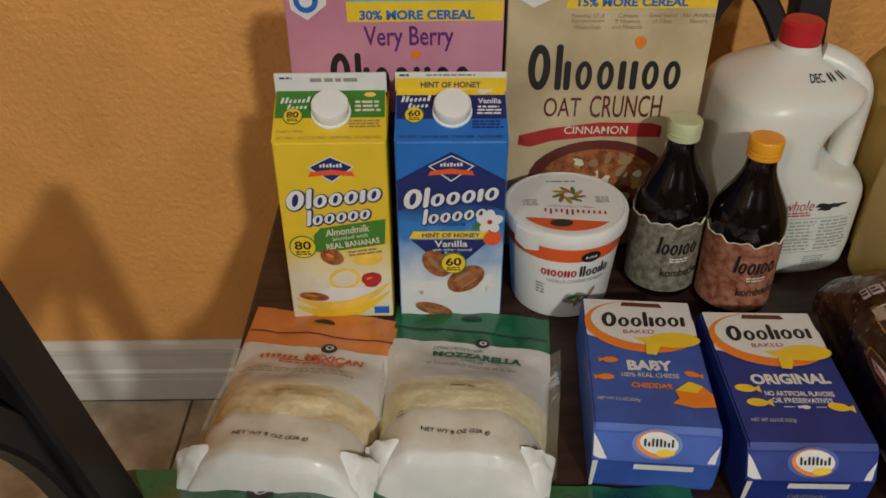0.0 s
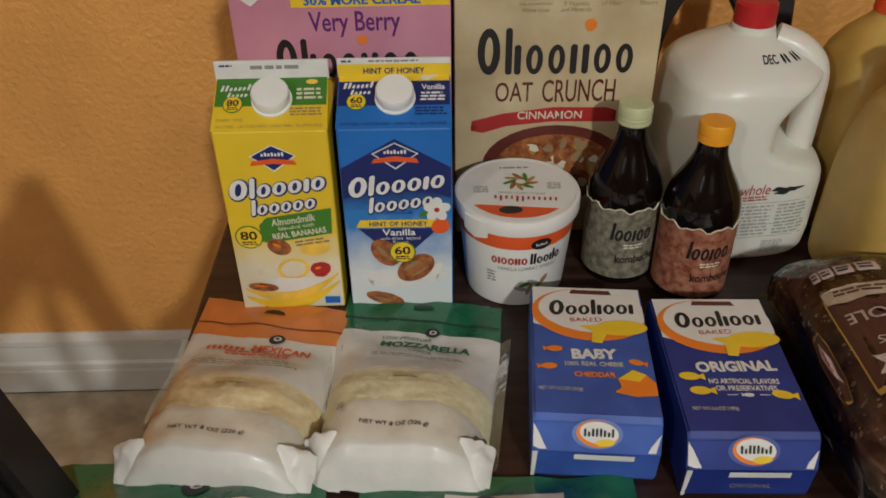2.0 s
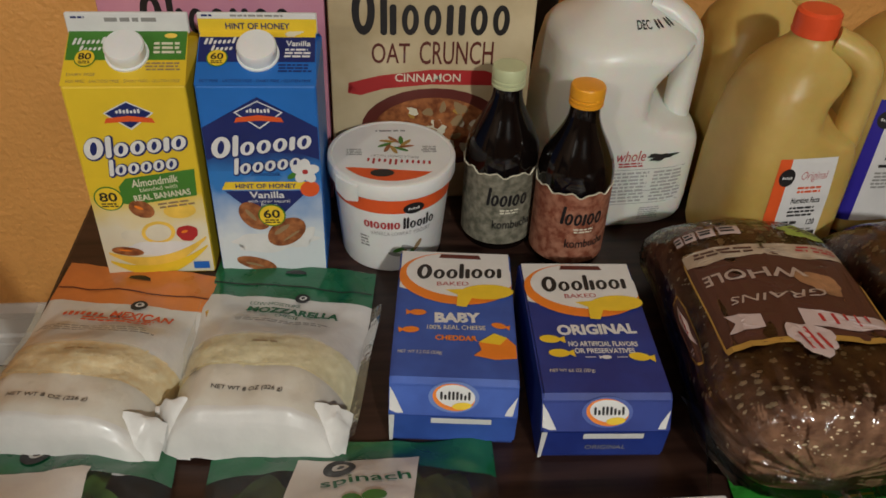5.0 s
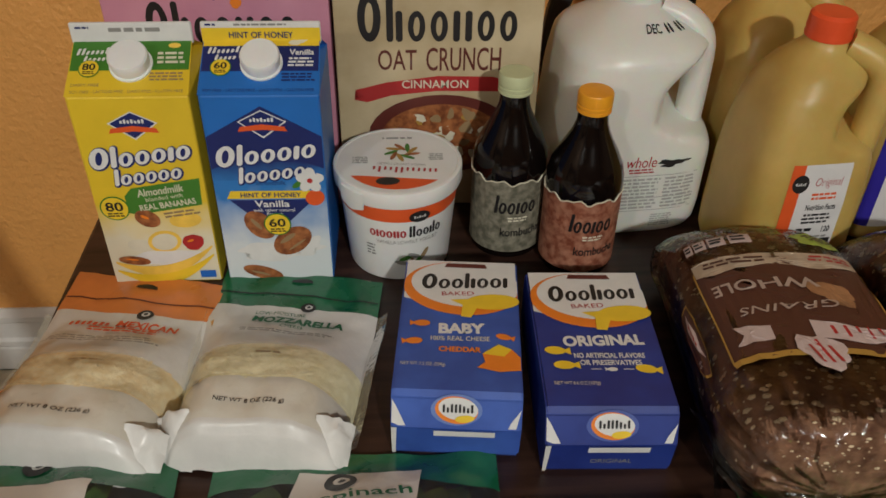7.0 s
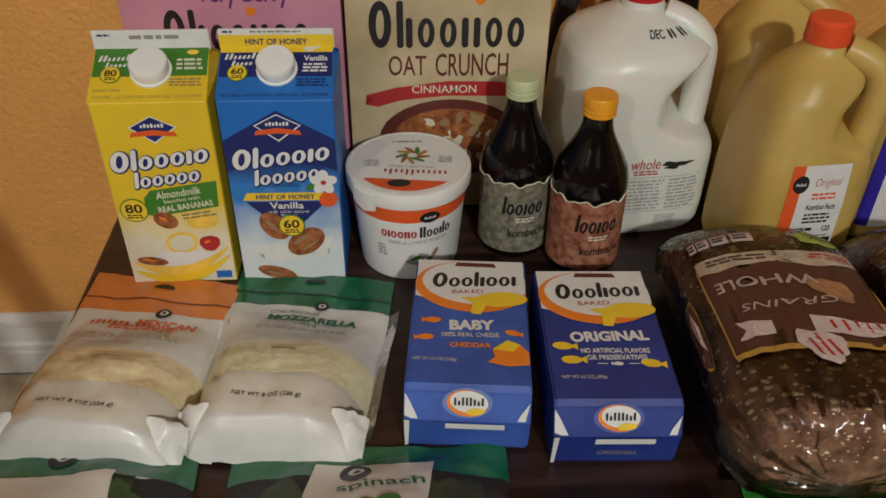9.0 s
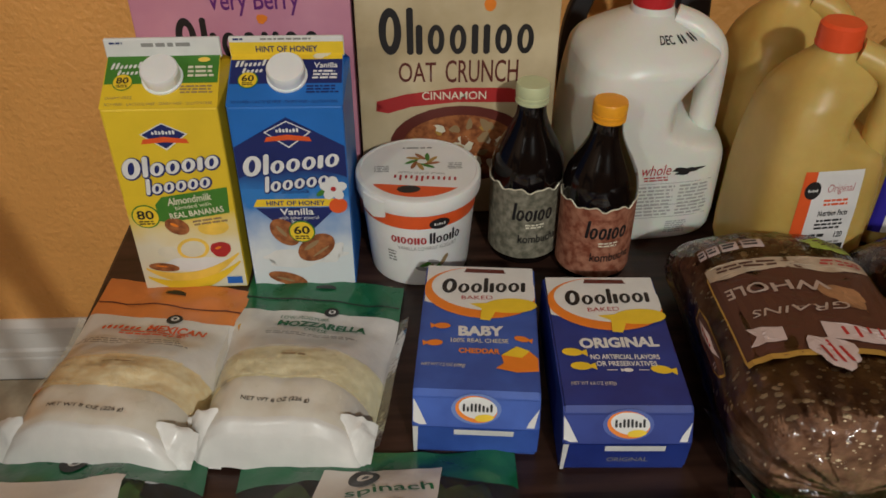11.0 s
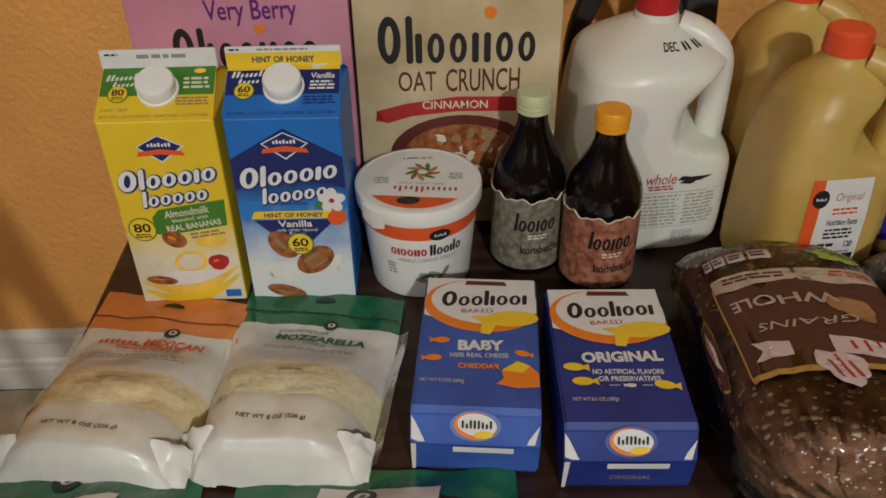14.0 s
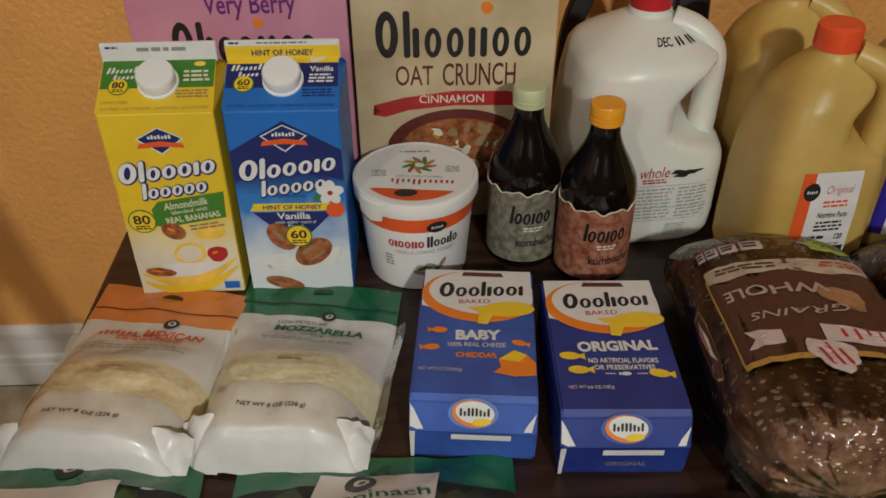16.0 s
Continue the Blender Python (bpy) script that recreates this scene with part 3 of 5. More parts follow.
# ---- films ----
def film(name, gloss=0.5, tint=(1, 1, 1), veil=0.0, rough=0.12, bump=0.4, scale=60.0, haze=(0.8, 0.8, 0.78), stretch=(1, 1, 1)):
    """Thin clear or milky plastic film."""
    m = bpy.data.materials.new(name)
    m.use_nodes = True
    n, l = m.node_tree.nodes, m.node_tree.links
    n.remove(n["Principled BSDF"])
    tr, gl, di = n.new("ShaderNodeBsdfTransparent"), n.new("ShaderNodeBsdfGlossy"), n.new("ShaderNodeBsdfDiffuse")
    tr.inputs["Color"].default_value = (*tint, 1)
    gl.inputs["Roughness"].default_value = rough
    di.inputs["Color"].default_value = (*haze, 1)
    tc, no, bp, lw = n.new("ShaderNodeTexCoord"), n.new("ShaderNodeTexNoise"), n.new("ShaderNodeBump"), n.new("ShaderNodeLayerWeight")
    no.inputs["Scale"].default_value, no.inputs["Detail"].default_value = scale, 4.0
    mp = n.new("ShaderNodeMapping")
    mp.inputs["Scale"].default_value = stretch
    l.new(tc.outputs["Object"], mp.inputs["Vector"])
    l.new(mp.outputs["Vector"], no.inputs["Vector"])
    bp.inputs["Strength"].default_value, bp.inputs["Distance"].default_value = bump, 0.006
    l.new(no.outputs["Fac"], bp.inputs["Height"])
    l.new(bp.outputs["Normal"], gl.inputs["Normal"])
    l.new(bp.outputs["Normal"], lw.inputs["Normal"])
    lw.inputs["Blend"].default_value = gloss
    base, top = n.new("ShaderNodeMixShader"), n.new("ShaderNodeMixShader")
    base.inputs["Fac"].default_value = veil
    l.new(tr.outputs["BSDF"], base.inputs[1])
    l.new(di.outputs["BSDF"], base.inputs[2])
    l.new(lw.outputs["Fresnel"], top.inputs["Fac"])
    l.new(base.outputs["Shader"], top.inputs[1])
    l.new(gl.outputs["BSDF"], top.inputs[2])
    l.new(top.outputs["Shader"], n["Material Output"].inputs["Surface"])
    return m


CLEAR = film("clear_bag_film", 0.18, veil=0.03)
MILKY = film("milky_bag_film", 0.10, veil=0.22, haze=(0.84, 0.78, 0.58))
FLAP = film("pale_bag_flap", 0.2, veil=0.45)
BREADFILM = film("clear_bread_film", 0.36, veil=0.0, rough=0.10, bump=0.85, scale=62.0, stretch=(1.0, 0.30, 0.45))
BAGWHITE = mat("white_bag_film_print", (0.69, 0.67, 0.63), 0.42, 0.06, 30, 0.40, 60, coat=0.12)
BAGCREAM = mat("cream_translucent_film", (0.67, 0.63, 0.53), 0.30, 0.07, 40, 0.35, 60, coat=0.3, second=(0.70, 0.67, 0.59))
BAGORANGE = mat("orange_bag_film_print", (0.66, 0.20, 0.045), 0.30, 0.08, 30, 0.35, 60, coat=0.3)
BAGGREEN = mat("green_bag_film_print", (0.010, 0.125, 0.050), 0.28, 0.15, 30, 0.4, 60, coat=0.4)
PACKGREEN = mat("bright_green_pack_film", (0.035, 0.30, 0.035), 0.28, 0.2, 25, 0.5, 45, coat=0.4)
CHEESE = mat("shredded_cheese", (0.80, 0.72, 0.44), 0.5, 0.08, 150, 0.4, 220, second=(0.88, 0.82, 0.58))
CHEESEOR = mat("yellow_shredded_cheese", (0.84, 0.64, 0.34), 0.5, 0.08, 150, 0.4, 220, second=(0.88, 0.78, 0.52))
LEAF = mat("spinach_leaf", (0.035, 0.10, 0.012), 0.45, 0.3, 60, 0.3, 120, second=(0.09, 0.20, 0.035))
CRUST = mat("brown_bread_crust", (0.25, 0.105, 0.055), 0.75, 0.4, 70, 1.0, 140, second=(0.40, 0.205, 0.115), stain=0.35, stain_scale=25)
OAT = mat("oat_flake", (0.68, 0.53, 0.34), 0.7, 0.2, 100)
BREADBROWN = ink("bread_brown", (0.075, 0.026, 0.018))
GOLD = ink("old_gold", (0.42, 0.24, 0.05))
PALEPINK = ink("pale_pink", (0.54, 0.43, 0.41))


# ---- print on the two drink cartons ----
def badge(f, u, v, r, number, parent, w=0.0010):
    p = patch("calorie_badge", oval(u, v, r, r), f, GREEN, parent, w)
    patch("badge_face", oval(u, v, r * 0.9, r * 0.9), f, YELLOW, p, w + 0.0003)
    letters(number, f, u, v + r * 0.16, r * 1.2, r * 0.75, BLACK, p, w + 0.0006, bold=0.02)
    lines(f, u, v - r * 0.5, r * 1.1, r * 0.4, 2, BLACK, p, w + 0.0006, seed=3)


def crest(f, u, v, s, parent, w=0.0010):
    p = patch("crest", [(u, v + s * 0.55), (u + s, v + 0.02 * s), (u, v - s * 0.75), (u - s, v + 0.02 * s)], f, WHITE, parent, w)
    patch("crest_field", [(u, v + s * 0.5), (u + s * 0.9, v + 0.02 * s), (u, v - s * 0.66), (u - s * 0.9, v + 0.02 * s)], f, NAVY, p, w + 0.0003)
    patch("crest_ribbon", [(u - s, v - s * 0.42), (u - s * 0.9, v - s * 0.2), (u, v - s * 0.08), (u + s * 0.9, v - s * 0.2), (u + s, v - s * 0.42), (u, v - s * 0.34)], f, REDOR, p, w + 0.0006)
    strokes(f, u, v + s * 0.12, s * 1.0, s * 0.2, [0.7, 1, 0.8, 1, 0.7, 0.9, 1], WHITE, p, w + 0.0006, fill=0.7)


def wordpair(f, u, v, parent, w=0.0010):
    """Two slanted white words with a dark rim, as plain bars."""
    for du, dv, wd, ht, hs in ((0.0, 0.0, 0.086, 0.0200, "Oloooio"), (0.003, -0.0195, 0.058, 0.0160, "looooo")):
        strokes(f, u + du + 0.0005, v + dv - 0.0006, wd, ht, hs, NAVY, parent, w, 7, 0.25, 0.74, 0.0012, "wordmark_rim")
        strokes(f, u + du, v + dv, wd, ht, hs, WHITE, parent, w + 0.0004, 7, 0.25, 0.74, 0.0, "wordmark", "white slanted wordmark of plain bars")


F = front_of(0.0)
A = 0.0472
patch("cream_panel", rect(-A, 0.002, A, 0.105), F, fade("yellow_to_cream_print", (0.74, 0.68, 0.50), (0.76, 0.52, 0.028), 0.050, 0.088), yb, 0.0003)
crest(F, 0.0, 0.166, 0.020, yb)
wordpair(F, 0.001, 0.138, yb)
rib = patch("green_ribbon", [(-0.020, 0.0785), (-0.012, 0.0770), (0.043, 0.0860), (0.0445, 0.113), (-0.014, 0.104), (-0.021, 0.096)], F, GREEN, yb, 0.0007)
letters("Almondmilk", F, 0.010, 0.1015, 0.040, 0.0075, CREAM, rib, 0.0012, 8, 0.15, 0.015)
letters("blended with", F, 0.012, 0.0945, 0.032, 0.0040, CREAM, rib, 0.0012, 8)
letters("REAL BANANAS", F, 0.014, 0.0872, 0.049, 0.0062, CREAM, rib, 0.0012, 8, 0.0, 0.02)
lines(F, 0.024, 0.0775, 0.032, 0.007, 2, TANINK, yb, 0.0008, 8, 5)
badge(F, -0.0315, 0.084, 0.0125, "80", yb)
patch("banana_slice", oval(0.026, 0.070, 0.014, 0.008, 5), F, BANANA, yb, 0.0006)
patch("banana_slice", oval(0.004, 0.047, 0.0150, 0.0120, 15), F, BANANA, yb, 0.0008)
patch("slice_heart", oval(0.004, 0.047, 0.0115, 0.0090, 15), F, CREAM, yb, 0.0011)
patch("banana_slice", oval(-0.018, 0.043, 0.011, 0.007, -10), F, CREAM, yb, 0.0007)
patch("almond", oval(-0.006, 0.0725, 0.0112, 0.0085, -30), F, BROWN, yb, 0.0011)
patch("berry", oval(0.029, 0.046, 0.0095, 0.0085, 20, 24, 0.05), F, RED, yb, 0.0011)
patch("almond", oval(-0.026, 0.027, 0.014, 0.0048, -8), F, BROWN, yb, 0.0014)
patch("milk_splash", oval(0.004, 0.030, 0.031, 0.0075, 4, 40, 0.14), F, WHITE, yb, 0.0009)
for dv, cc in ((0.0, BANANA), (-0.0095, YELLOW)):
    up = [(-0.043 + 0.088 * i / 20, 0.020 + dv + 0.024 * (i / 20 - 0.35) ** 2 * 2.2) for i in range(21)]
    dn = [(x, z - 0.0125 * math.sin(math.pi * (0.06 + 0.88 * i / 20))) for i, (x, z) in enumerate(up)]
    patch("banana", up + dn[::-1], F, cc, yb, 0.0012 - dv * 0.02)
patch("mark", rect(0.030, 0.006, 0.044, 0.014), F, BLUE, yb, 0.0017)
G = [(-0.0468, 0.0245), (0.0468, 0.0245), (0.0468, 0.0542), (-0.0468, 0.0542)]
gp = patch("green_panel", G, ys, GREEN, yg, 0.0004)
strokes(ys, -0.030, 0.043, 0.026, 0.0065, [1, 1, 0.6, 0.6, 0.6, 0.6, 1], WHITE, gp, 0.0010, 3, 0.3)
strokes(ys, -0.028, 0.036, 0.018, 0.0055, [1, 0.6, 0.6, 0.6, 0.6], WHITE, gp, 0.0010, 3, 0.3)
badge(ys, -0.0315, 0.026, 0.0085, "80", yg)
lines(ys, 0.033, 0.036, 0.024, 0.013, 3, CREAM, gp, 0.0010, seed=8)
patch("slice", oval(0.034, 0.048, 0.005, 0.0025), ys, BANANA, gp, 0.0010)
lines(ys, 0.030, 0.018, 0.028, 0.009, 3, TANINK, yg, 0.0007, seed=9)
letters("DAIRY FREE", ys, -0.033, 0.0105, 0.022, 0.0028, TANINK, yg, 0.0007)
letters("SOY FREE - LACTOSE FREE - DAIRY FREE - GLUTEN FREE", ys, 0.0, 0.004, 0.088, 0.0028, TANINK, yg, 0.0007)
lines(front_of(0.0464), -0.038, 0.2275, 0.011, 0.003, 1, NAVY, yf, 0.0006, seed=4)
lines(front_of(0.0464), 0.006, 0.2255, 0.05, 0.006, 1, GREY, yf, 0.0004, seed=6)

hexa = [(-A, 0.152), (0.0, 0.180), (A, 0.152), (A, 0.120), (-A, 0.120)]
patch("navy_field", hexa, F, NAVY, bb, 0.0004)
patch("blue_field", [(-A, 0.110), (-A, 0.121), (-0.030, 0.128), (0.030, 0.128), (A, 0.121), (A, 0.110)], F, fade("navy_to_blue_print", (0.030, 0.19, 0.52), (0.012, 0.022, 0.13), 0.108, 0.130), bb, 0.0006)
patch("pale_panel", rect(-A, 0.002, A, 0.118), F, fade("blue_to_white_print", (0.66, 0.70, 0.71), (0.030, 0.19, 0.52), 0.040, 0.100), bb, 0.0003)
patch("navy_point", [(-0.036, 0.090), (0.036, 0.090), (0.006, 0.059), (-0.006, 0.059)], F, NAVY, bb, 0.0007)
crest(F, 0.0, 0.166, 0.020, bb)
wordpair(F, 0.001, 0.138, bb)
letters("almondmilk", F, 0.001, 0.1075, 0.025, 0.0045, NAVY, bb, 0.0011)
hb = patch("gold_band", [(-0.038, 0.0915), (0.038, 0.0915), (0.034, 0.0995), (-0.034, 0.0995)], F, YELLOW, bb, 0.0011)
letters("HINT OF HONEY", F, 0.0, 0.0955, 0.052, 0.0048, NAVY, hb, 0.0016, bold=0.02)
letters("Vanilla", F, 0.0, 0.0860, 0.030, 0.0070, WHITE, bb, 0.0012, bold=0.02)
letters("with other natural", F, 0.001, 0.0795, 0.036, 0.0034, WHITE, bb, 0.0012)
letters("flavors", F, 0.001, 0.0755, 0.014, 0.0034, WHITE, bb, 0.0012)
badge(F, 0.0025, 0.0645, 0.0120, "60", bb, 0.0016)
patch("almond", oval(-0.013, 0.0635, 0.0115, 0.0165, 35), F, BROWN, bb, 0.0012)
patch("almond", oval(0.014, 0.0460, 0.0195, 0.0130, 38), F, BROWN, bb, 0.0014)
patch("almond", oval(-0.016, 0.0100, 0.0185, 0.0070, -18), F, BROWN, bb, 0.0012)
patch("milk_splash", oval(0.000, 0.034, 0.036, 0.010, 3, 44, 0.16), F, WHITE, bb, 0.0008)
patch("milk_splash", oval(0.026, 0.040, 0.013, 0.010, 30, 30, 0.2), F, WHITE, bb, 0.0010)
for k in range(5):
    a = TAU * k / 5 + 0.3
    patch("petal", oval(0.0345 + 0.0062 * math.cos(a), 0.110 + 0.0066 * math.sin(a), 0.0062, 0.0048, math.degrees(a), 16), F, WHITE, bb, 0.0014 + k * 0.0001)
patch("flower_heart", oval(0.0345, 0.110, 0.0024, 0.0024), F, RED, bb, 0.0022)
patch("green_leaf", oval(0.024, 0.106, 0.006, 0.0026, 35), F, GREEN, bb, 0.0012)
patch("almond", oval(0.0375, 0.092, 0.0085, 0.0078, 40), F, REDOR, bb, 0.0013)
np_ = patch("navy_panel", [(-0.0468, 0.0225), (0.0468, 0.0225), (0.0468, 0.0542), (-0.0468, 0.0542)], bs, NAVY, bg, 0.0004)
patch("gold_strip", [(-0.0468, 0.0470), (0.0468, 0.0470), (0.0468, 0.0544), (-0.0468, 0.0544)], bs, YELLOW, np_, 0.0008)
strokes(bs, -0.030, 0.043, 0.026, 0.0065, [1, 1, 0.6, 0.6, 0.6, 0.6, 1], WHITE, np_, 0.0012, 3, 0.3)
strokes(bs, -0.028, 0.036, 0.018, 0.0055, [1, 0.6, 0.6, 0.6, 0.6], WHITE, np_, 0.0012, 3, 0.3)
letters("Vanilla", bs, 0.033, 0.0405, 0.020, 0.0055, WHITE, np_, 0.0012, bold=0.02)
lines(bs, 0.033, 0.031, 0.022, 0.010, 3, WHITE, np_, 0.0012, seed=2)
badge(bs, -0.0315, 0.026, 0.0085, "60", bg)
lines(bs, 0.031, 0.0165, 0.028, 0.009, 3, NAVY, bg, 0.0007, seed=12)
letters("SOY FREE - LACTOSE FREE - DAIRY FREE - GLUTEN FREE", bs, 0.0, 0.004, 0.088, 0.0028, NAVY, bg, 0.0007)
ff = front_of(0.0464)
gs = patch("gold_seam_face", rect(-0.0478, 0.2145, 0.0478, 0.2265), ff, YELLOW, bf, 0.0004)
letters("HINT OF HONEY", ff, 0.0, 0.2205, 0.052, 0.0055, NAVY, gs, 0.0008, bold=0.02)
lines(ff, 0.002, 0.2292, 0.05, 0.003, 1, GREY, bf, 0.0004, seed=6)
lines(ff, -0.040, 0.2292, 0.009, 0.003, 1, NAVY, bf, 0.0004, seed=16)
patch("vanilla_flower", oval(0.029, 0.0505, 0.007, 0.0026, 10, 20, 0.2), bs, CREAM, np_, 0.0012)

# pale glints printed on the almonds and fruit
for who, u, v, ru, rv, rot, w in ((yb, -0.008, 0.0745, 0.0040, 0.0016, -30, 0.0015), (yb, 0.027, 0.048, 0.0032, 0.0014, 20, 0.0015), (yb, -0.028, 0.0285, 0.0060, 0.0010, -8, 0.0018),
                                  (bb, -0.016, 0.065, 0.0020, 0.0075, 35, 0.0016), (bb, 0.010, 0.049, 0.0090, 0.0024, 38, 0.0018), (bb, 0.018, 0.042, 0.0100, 0.0012, 38, 0.0018), (bb, -0.018, 0.0095, 0.0090, 0.0014, -18, 0.0016)):
    patch("glint", oval(u, v, ru, rv, rot, 14), F, ORANGE if who is yb else TANINK, who, w)

# ---- print on the cereal boxes (heights over the table) ----
PURPLE = ink("purple", (0.13, 0.02, 0.16))
letters("Very Berry", F, 0.012, 0.2335, 0.083, 0.0245, PURPLE, pinkbody, 0.0005, bold=0.012)
strokes(F, 0.004, 0.2005, 0.134, 0.040, "O li o o i i o o", BLACK, pinkbody, 0.0005, fill=0.72, label="black wordmark of plain bars")
yb2 = patch("yellow_banner", rect(-0.044, 0.2500, 0.0985, 0.2690), F, YELLOW, pinkbody, 0.0005)
letters("30% MORE CEREAL", F, 0.020, 0.2563, 0.105, 0.0090, BLUE, yb2, 0.0009, bold=0.035)
patch("blue_panel", rect(-0.040, 0.2690, 0.0985, 0.3070), F, mat("print_sky_blue", (0.10, 0.42, 0.72), 0.45, 0.05, 30), pinkbody, 0.0005)
patch("emblem", [(-0.098, 0.306), (-0.094, 0.262), (-0.080, 0.252), (-0.062, 0.266), (-0.058, 0.306)], F, WHITE, pinkbody, 0.0007)
patch("emblem_ring", oval(-0.080, 0.270, 0.011, 0.011), F, BLUE, pinkbody, 0.0011)
patch("emblem_heart", oval(-0.080, 0.270, 0.006, 0.006), F, WHITE, pinkbody, 0.0014)
patch("berry", oval(0.018, 0.2185, 0.005, 0.0045, 10, 20, 0.1), F, ORANGE, pinkbody, 0.0009)
patch("bowl", oval(0.0, 0.105, 0.085, 0.055), F, PURPLE, pinkbody, 0.0005)

strokes(F, 0.000, 0.2040, 0.148, 0.046, "O li o o i i o o", BLACK, tanbody, 0.0005, fill=0.72, label="black wordmark of plain bars")
patch("ring_dot", oval(0.0295, 0.2290, 0.0055, 0.0060, 10, 20, 0.05), F, ORANGE, tanbody, 0.0009)
letters("OAT", F, -0.0385, 0.1630, 0.036, 0.0205, MAROON, tanbody, 0.0005, bold=0.006)
letters("CRUNCH", F, 0.0235, 0.1635, 0.070, 0.0235, MAROON, tanbody, 0.0005, bold=0.006)
RBW = patch("red_ribbon", [(-0.080, 0.122), (-0.071, 0.1255), (-0.079, 0.1325), (-0.050, 0.1400), (0.0, 0.1465), (0.052, 0.1455), (0.062, 0.1420), (0.056, 0.1370), (0.062, 0.1300), (0.0, 0.1310), (-0.045, 0.1265), (-0.068, 0.1195)], F, RED, tanbody, 0.0005)
letters("CINNAMON", F, -0.003, 0.1383, 0.063, 0.0085, CREAM, RBW, 0.0010, bold=0.01)
bowl = patch("bowl", oval(0.004, 0.083, 0.072, 0.044), F, MAROON, tanbody, 0.0005)
patch("bowl_inside", oval(0.004, 0.081, 0.060, 0.036), F, BROWN, bowl, 0.0008)
rng = random.Random(5)
for k in range(46):
    a, r = rng.random() * TAU, math.sqrt(rng.random())
    patch("granola", oval(0.004 + 0.053 * r * math.cos(a), 0.084 + 0.028 * r * math.sin(a), rng.uniform(0.004, 0.008), rng.uniform(0.003, 0.006), rng.random() * 180, 9, 0.15), F,
          (TANINK, CREAM, BROWN, GOLD)[k % 4], bowl, 0.0010 + k * 0.00002)
yb3 = patch("yellow_banner", rect(-0.042, 0.2610, 0.0945, 0.2760), F, YELLOW, tanbody, 0.0005)
letters("15% MORE CEREAL", F, 0.018, 0.2668, 0.100, 0.0080, BLUE, yb3, 0.0009, bold=0.035)
for k, words in enumerate((("More than 1/3 of", "daily recommended", "Whole Grain"), ("Contains", "9 Vitamins", "and Minerals"), ("Good Source", "of Fiber"), ("No Artificial", "flavors"))):
    for j, wd in enumerate(words):
        letters(wd, F, (-0.022, 0.015, 0.047, 0.080)[k], 0.2545 - j * 0.0055, min(0.030, 0.0023 * len(wd)), 0.0042, TANINK, tanbody, 0.0005)
patch("emblem", [(-0.094, 0.306), (-0.086, 0.270), (-0.072, 0.262), (-0.056, 0.270), (-0.050, 0.306)], F, WHITE, tanbody, 0.0007)

# ---- print on the tub ----
def tubface(u, v, w):
    r = 0.0475 + (0.0545 - 0.0475) * (v - 0.004) / 0.084 + w
    return Vector((r * math.sin(u / 0.052), -r * math.cos(u / 0.052), v))


def tubside(v0, v1, w, n=64):
    return loft([[tubface(0.052 * TAU * i / n, v, w) for i in range(n)] for v in (v0, v1)], caps=False)


band = part("orange_band", tubside(0.0705, 0.0865, 0.0004), REDOR, tub, "orange printed band", True)
patch("round_mark", oval(0.018, 0.0755, 0.0095, 0.0060), tubface, BLACK, band, 0.0010, 3)
strokes(tubface, 0.018, 0.0755, 0.011, 0.003, [1, 0.7, 1, 0.7, 1], WHITE, band, 0.0013)
strokes(tubface, -0.010, 0.0590, 0.034, 0.0125, "oiooiio", RED, tub, 0.0006)
strokes(tubface, 0.025, 0.0590, 0.032, 0.0130, "llooilo", BLACK, tub, 0.0006)
letters("VANILLA LOWFAT YOGURT", tubface, 0.008, 0.0475, 0.058, 0.0042, GREY, tub, 0.0006)
lines(tubface, -0.027, 0.036, 0.010, 0.014, 4, GREY, tub, 0.0006, seed=21)
for k, (u, v, a) in enumerate(((0.006, 0.028, 20), (0.014, 0.030, -25), (0.010, 0.022, 70), (0.018, 0.024, 40), (0.002, 0.023, -15), (0.024, 0.031, 60))):
    patch("vanilla_leaf", oval(u, v, 0.007, 0.0024, a, 16), tubface, (GREEN, GREY, TANINK)[k % 3], tub, 0.0006 + k * 0.0001, 2)
lf = lambda u, v, w: Vector((-u, -v, 0.1024 + w))
seg = [(0.049 * math.sin(radians(a)), 0.049 * math.cos(radians(a))) for a in range(-46, 59, 4)]
seg2 = [(0.040 * math.sin(radians(58)), 0.026), (-0.033, 0.0345)]
patch("orange_segment", seg + seg2, lf, REDOR, lid, 0.0003)
patch("round_mark", oval(0.009, 0.036, 0.0105, 0.0062), lf, BLACK, lid, 0.0006)
strokes(lf, -0.006, 0.018, 0.060, 0.0095, [0.62, 0.62, 0.62, 0.62, 0.62, 0.62, 1, 1, 0.62, 0.62, 1, 0.62], RED, lid, 0.0003, fill=0.42, rot=-6)
letters("VANILLA LOWFAT YOGURT", lf, -0.003, 0.008, 0.044, 0.0036, GREY, lid, 0.0003, rot=-6)
for k in range(9):
    a = k * 40
    patch("vanilla_leaf", oval(-0.004 + 0.010 * math.cos(radians(a)), -0.012 + 0.009 * math.sin(radians(a)), 0.0075, 0.0022, a + 30, 14), lf, (GREEN, BROWN, GOLD)[k % 3], lid, 0.0004 + k * 0.00005)
lines(lf, 0.002, -0.038, 0.034, 0.005, 1, GREY, lid, 0.0003, seed=2)
lines(lf, 0.034, 0.000, 0.014, 0.012, 4, GREY, lid, 0.0003, seed=31)
lines(lf, -0.034, -0.004, 0.014, 0.012, 4, GREY, lid, 0.0003, seed=32)

